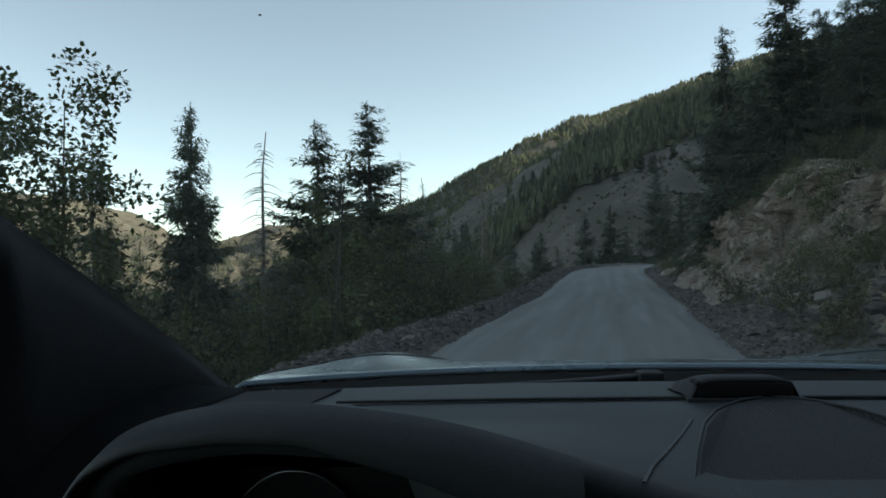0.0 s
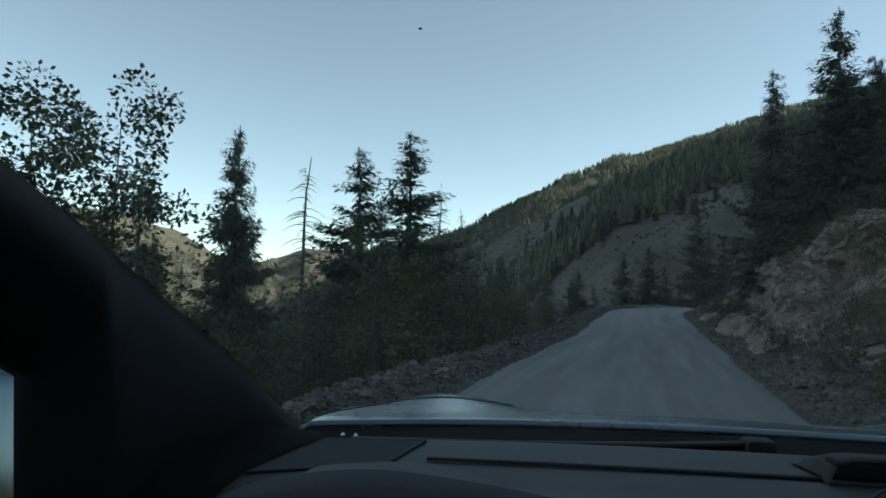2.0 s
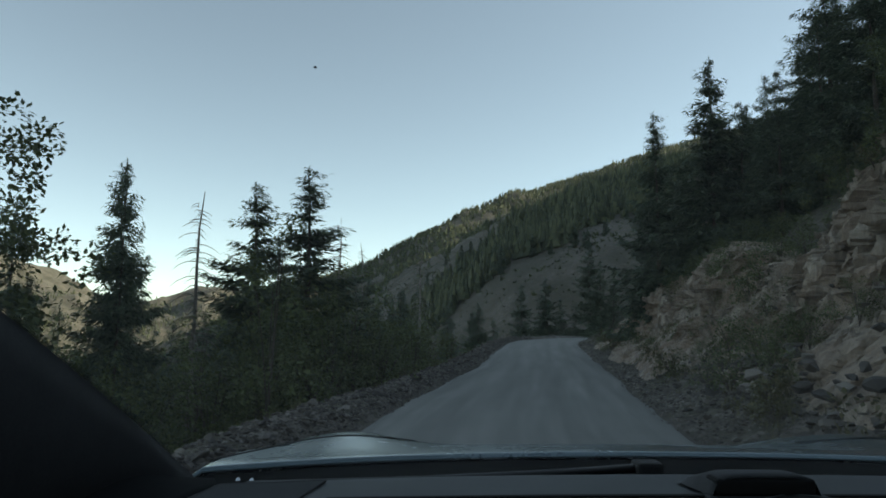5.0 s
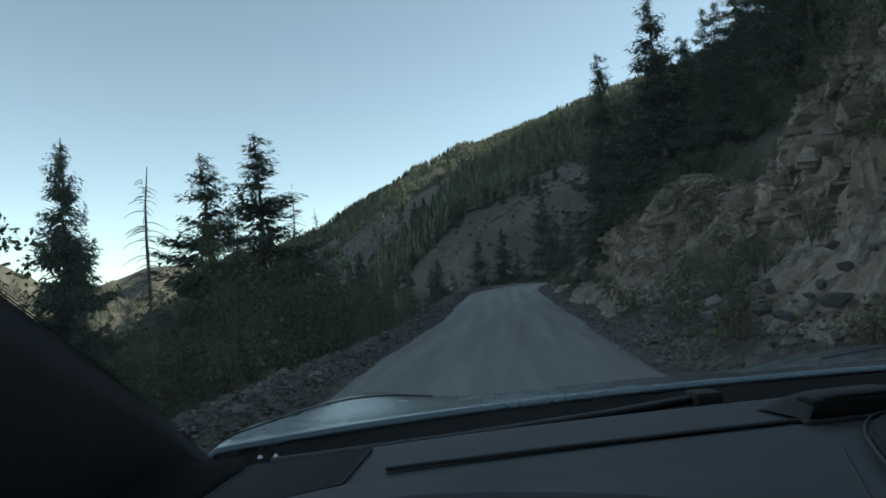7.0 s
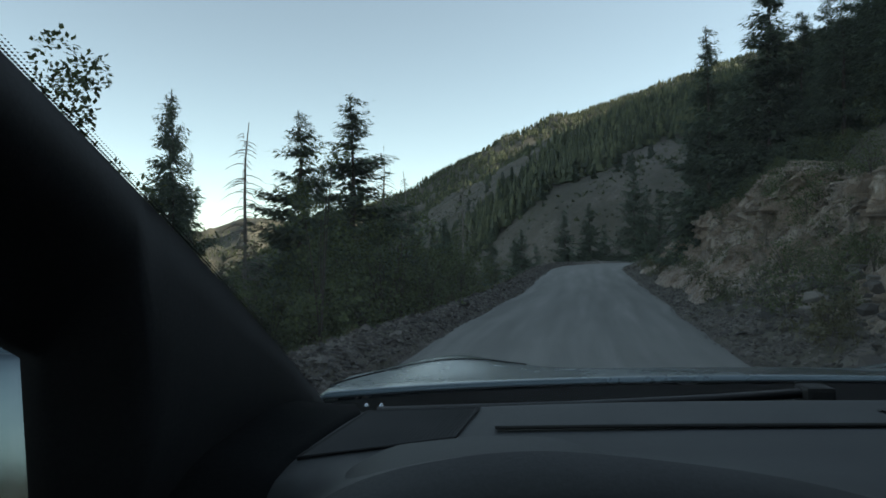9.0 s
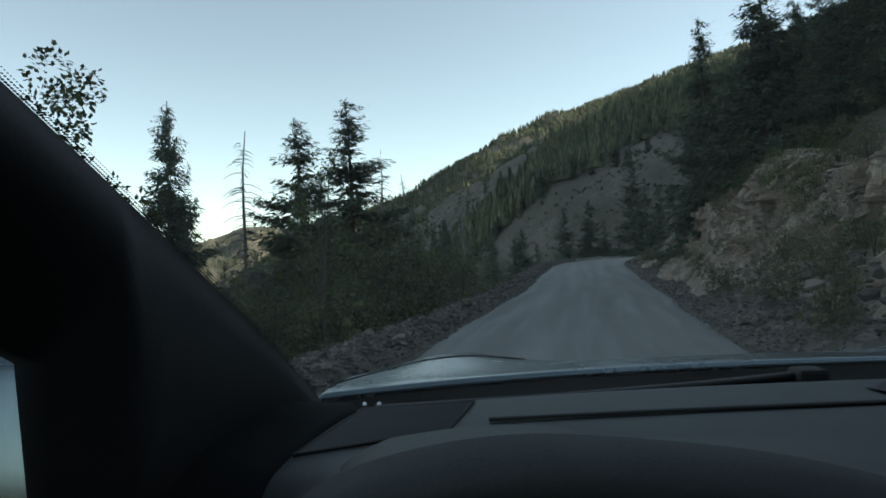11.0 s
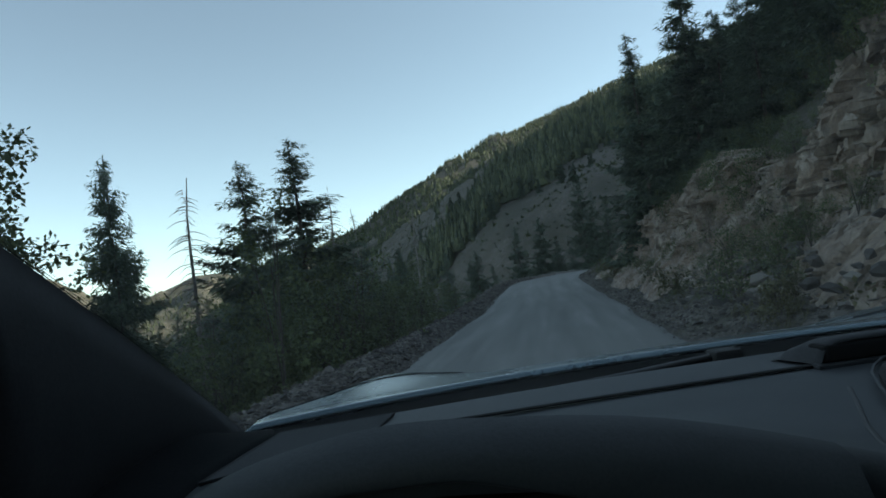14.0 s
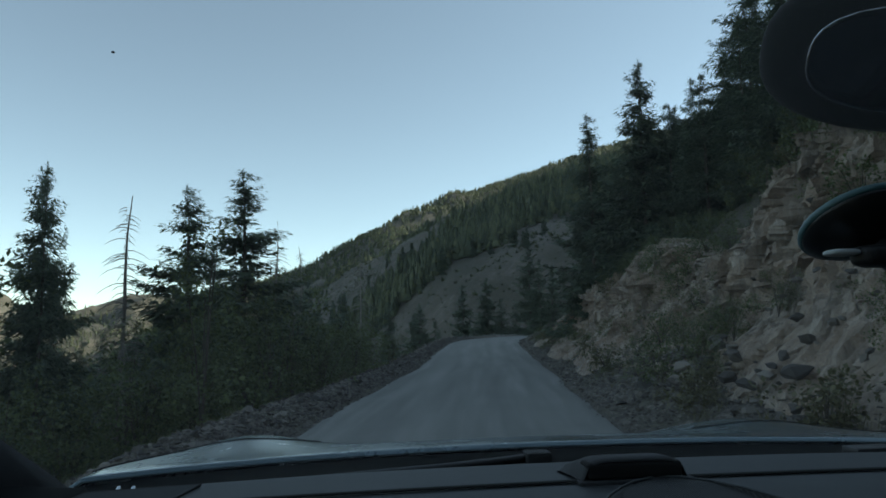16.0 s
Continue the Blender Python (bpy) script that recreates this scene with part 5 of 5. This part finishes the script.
def build_far_forest():
    """Conifers on the hill across the gully and down in the valley: ragged stacked cones, thousands of them."""
    rng = np.random.default_rng(77)
    n = 90000
    az = rng.uniform(-40, 44, n)
    r = np.sqrt(rng.uniform(190.0 ** 2, 1240.0 ** 2, n))
    r = np.where(rng.random(n) < 0.42, rng.uniform(190, 720, n), r)
    # the valley's far side and the mountain at its head
    away = rng.random(n) < 0.16
    az = np.where(away, rng.uniform(-42, -9, n), az)
    r = np.where(away, rng.uniform(1500, 3250, n), r)
    x, y = r * np.sin(np.radians(az)), r * np.cos(np.radians(az))
    z = land(x, y)
    d, s = lateral(x, y)
    cover = fbm(x / 95, y / 95, 0, 4, 131)
    el = np.degrees(np.arctan2(z - 1.4, r))
    bare = open_scree(az, el, fbm(x / 60, y / 60, 0, 3, 135)) * 2.0
    crest = smooth(600, 950, r) * 1.35
    valley = smooth(6, -8, az) * smooth(500, 200, r) * 0.5
    wooded = np.where(away, cover - smooth(1.0, 3.6, el) * 0.7, cover + crest + valley - bare)
    keep = (wooded + rng.normal(0, 0.3, n) > 0.28) & ((d < -9) | (r > 260))
    x, y, z, r, az, away = x[keep], y[keep], z[keep], r[keep], az[keep], away[keep]
    m = len(x)
    h = rng.uniform(4.2, 9.0, m) * np.where(rng.random(m) < 0.2, 0.6, 1) * np.where(away, 1.7, 1)
    sides, tiers = 5, 3
    ang = np.linspace(0, 2 * math.pi, sides, endpoint=False)
    V = np.zeros((m, tiers, sides + 1, 3))
    for k in range(tiers):
        a = ang[None] + rng.uniform(0, 6.28, (m, 1))
        rad = h[:, None] * (0.24 - 0.065 * k) * rng.uniform(0.55, 1.35, (m, sides))
        base = h * (0.04 + 0.26 * k)
        V[:, k, :sides, 0] = x[:, None] + np.cos(a) * rad
        V[:, k, :sides, 1] = y[:, None] + np.sin(a) * rad
        V[:, k, :sides, 2] = z[:, None] + base[:, None] + rng.uniform(-0.05, 0.05, (m, sides)) * h[:, None]
        V[:, k, sides, 0], V[:, k, sides, 1] = x, y
        V[:, k, sides, 2] = z + base + h * 0.44
    i = np.arange(m * tiers)[:, None] * (sides + 1)
    j = np.arange(sides)[None]
    F = np.stack([i + j, i + (j + 1) % sides, i + sides + 0 * j], -1).reshape(-1, 3)
    ob = new("far_forest", raw_mesh("far_forest", V.reshape(-1, 3), F, FOREST))
    tagged(ob, "thousands of conifers on the mountainside, sunlit along the crest", "forest", kind="stuff")


build_far_forest()


def build_far_scrub():
    """Low bushes and boulders dotted over the open scree: small ragged clumps."""
    rng = np.random.default_rng(78)
    n = 42000
    az, r = rng.uniform(-32, 34, n), np.sqrt(rng.uniform(75.0 ** 2, 620.0 ** 2, n))
    x, y = r * np.sin(np.radians(az)), r * np.cos(np.radians(az))
    d, s = lateral(x, y)
    keep = (d < -6) & (fbm(x / 30, y / 30, 0, 3, 133) + rng.normal(0, 0.3, n) > -0.1)
    x, y = x[keep], y[keep]
    z = land(x, y)
    m = len(x)
    size = rng.lognormal(-0.85, 0.5, m)
    k = 7
    a, b = rng.uniform(0, 6.28, (m, k)), rng.uniform(0.0, 1.0, (m, k))
    B = np.stack([x[:, None] + np.cos(a) * size[:, None] * 0.5 * b, y[:, None] + np.sin(a) * size[:, None] * 0.5 * b, z[:, None] + 0 * a], -1).reshape(-1, 3)
    D = np.stack([np.cos(a), np.sin(a), rng.uniform(0.4, 2.2, (m, k))], -1).reshape(-1, 3)
    L = np.repeat(size, k) * rng.uniform(0.5, 1.1, m * k)
    v, f = sprays(B, D, L, L * 0.3, rng, slim=True)
    ob = new("far_scrub", raw_mesh("far_scrub", v, f, FOREST))
    tagged(ob, "low dark bushes dotted over the open scree slope", "scrub", kind="stuff")


build_far_scrub()


def build_grass():
    rng = np.random.default_rng(55)
    n = 2600
    s = rng.uniform(2, 48, n)
    right = rng.random(n) < 0.6
    side = np.where(right, HALF + 0.5 + rng.gamma(1.6, 1.6, n), -HALF - 1.1 - rng.gamma(1.5, 0.9, n))
    xy = np.array([beside(a, b) for a, b in zip(s, side)])
    z = land(xy[:, 0], xy[:, 1])
    k = 9
    B = np.repeat(np.column_stack([xy, z - 0.02]), k, 0) + np.column_stack([rng.normal(0, 0.05, (n * k, 2)), np.zeros(n * k)])
    D = np.column_stack([rng.normal(0, 0.45, (n * k, 2)), np.ones(n * k)])
    L = np.repeat(rng.uniform(0.08, 0.3, n), k) * rng.uniform(0.6, 1.2, n * k)
    v, f = sprays(B, D, L, np.full(n * k, 0.006), rng)
    ob = new("dry_grass", raw_mesh("dry_grass", v, f, SCRUB))
    tagged(ob, "tufts of dry grass along the road's edges and the bank", "grass", kind="stuff")


build_grass()


# ---- loose stones ----
def stone_mesh(seed, corners=16):
    """An angular broken stone: the hull of a few random points."""
    rng = np.random.default_rng(seed)
    bm = bmesh.new()
    p = rng.normal(0, 1, (corners, 3))
    p /= np.linalg.norm(p, axis=1, keepdims=True)
    p *= rng.uniform(0.75, 1.1, (corners, 1)) * np.array([1.3, 0.95, 0.62])
    for q in p:
        bm.verts.new(q)
    out = bmesh.ops.convex_hull(bm, input=bm.verts[:])
    loose = [v for v in bm.verts if not v.link_faces]
    bmesh.ops.delete(bm, geom=loose, context="VERTS")
    me = bpy.data.meshes.new("stone")
    bm.to_mesh(me)
    bm.free()
    me.materials.append(STONE)
    return me


def apron(along, off):
    """Height of the rubble apron under the rock cutting, by the distance from the road's centre line."""
    v = np.linspace(0, 0.6, 60)
    z = 0.15 + v * (float(np.mean(bank_height(np.array(along)))) + 0.35)
    return grade(along) + np.interp(off, HALF + 0.75 + 0.85 * smooth(0, 0.3, v) + 2.5 * v, z, left=-9)


def build_stones():
    rng = np.random.default_rng(9)
    meshes = [stone_mesh(400 + i, 18) for i in range(6)]
    left = tagged(new("rubble_berm"), "low berm of grey-brown broken stones along the road's outer edge", "rubble")
    right = tagged(new("talus"), "fallen stones and rubble at the foot of the rock cutting", "rubble")
    for parent, sgn, count in ((left, -1, 150), (right, 1, 150)):
        for _ in range(count):
            a = rng.uniform(3, 16)
            off = HALF + (0.15 + rng.gamma(2.0, 0.55)) if sgn < 0 else HALF + 0.3 + rng.gamma(2.2, 0.5)
            x, y = beside(a, sgn * off)
            r = float(np.clip(rng.lognormal(-3.0 if sgn < 0 else -2.55, 0.45), 0.03, 0.26))
            ob = new("stone", meshes[int(rng.integers(0, 6))])
            ob.parent = parent
            ob.matrix_basis = Matrix.Translation((x, y, max(ground_at(x, y), float(apron(a, off)) if sgn > 0 else -9) + r * 0.25)) @ Euler(tuple(rng.uniform(-0.5, 0.5, 2)) + (rng.uniform(0, 6.28),)).to_matrix().to_4x4() @ Matrix.Scale(r, 4)
    # the countless rest
    vs, fs = [], []
    for me in (stone_mesh(420 + i, 10) for i in range(5)):
        v = np.empty(len(me.vertices) * 3)
        me.vertices.foreach_get("co", v)
        f = np.empty(len(me.polygons) * 3, np.int32)
        me.polygons.foreach_get("vertices", f)
        vs.append(v.reshape(-1, 3)); fs.append(f.reshape(-1, 3))
    n = 30000
    s = 1.5 + 60.5 * rng.random(n) ** 1.5
    sgn = np.where(rng.random(n) < 0.55, -1, 1)
    off = np.where(sgn < 0, HALF - 0.2 + rng.gamma(2.0, 0.45, n), HALF - 0.25 + rng.gamma(1.7, 0.75, n))
    xy = np.array([beside(a, b) for a, b in zip(s, sgn * off)])
    z = land(xy[:, 0], xy[:, 1])
    z = np.where(off < HALF, grade(s) - 0.06, z)
    z = np.where(sgn > 0, np.maximum(z, apron(s, off)), z)
    size = np.clip(rng.lognormal(-3.75, 0.5, n), 0.010, 0.14) * np.where(off < HALF, 0.5, 1)
    V, F, n0 = [], [], 0
    for k in range(5):
        who = np.arange(k, n, 5)
        m, c = len(who), len(vs[k])
        a, t = rng.uniform(0, 6.28, m), rng.uniform(-0.6, 0.6, m)
        p = np.broadcast_to(vs[k], (m, c, 3))
        y1, z1 = p[..., 1] * np.cos(t)[:, None] - p[..., 2] * np.sin(t)[:, None], p[..., 1] * np.sin(t)[:, None] + p[..., 2] * np.cos(t)[:, None]
        x2, y2 = p[..., 0] * np.cos(a)[:, None] - y1 * np.sin(a)[:, None], p[..., 0] * np.sin(a)[:, None] + y1 * np.cos(a)[:, None]
        q = np.stack([x2, y2, z1], -1) * size[who, None, None]
        q = q + np.column_stack([xy[who], z[who] + size[who] * 0.25])[:, None]
        V.append(q.reshape(-1, 3))
        F.append((fs[k][None] + np.arange(m)[:, None, None] * c + n0).reshape(-1, 3))
        n0 += m * c
    ob = new("gravel", raw_mesh("gravel", np.concatenate(V), np.concatenate(F), STONE))
    tagged(ob, "scattered small broken stones along both road edges", "gravel", kind="stuff")


build_stones()
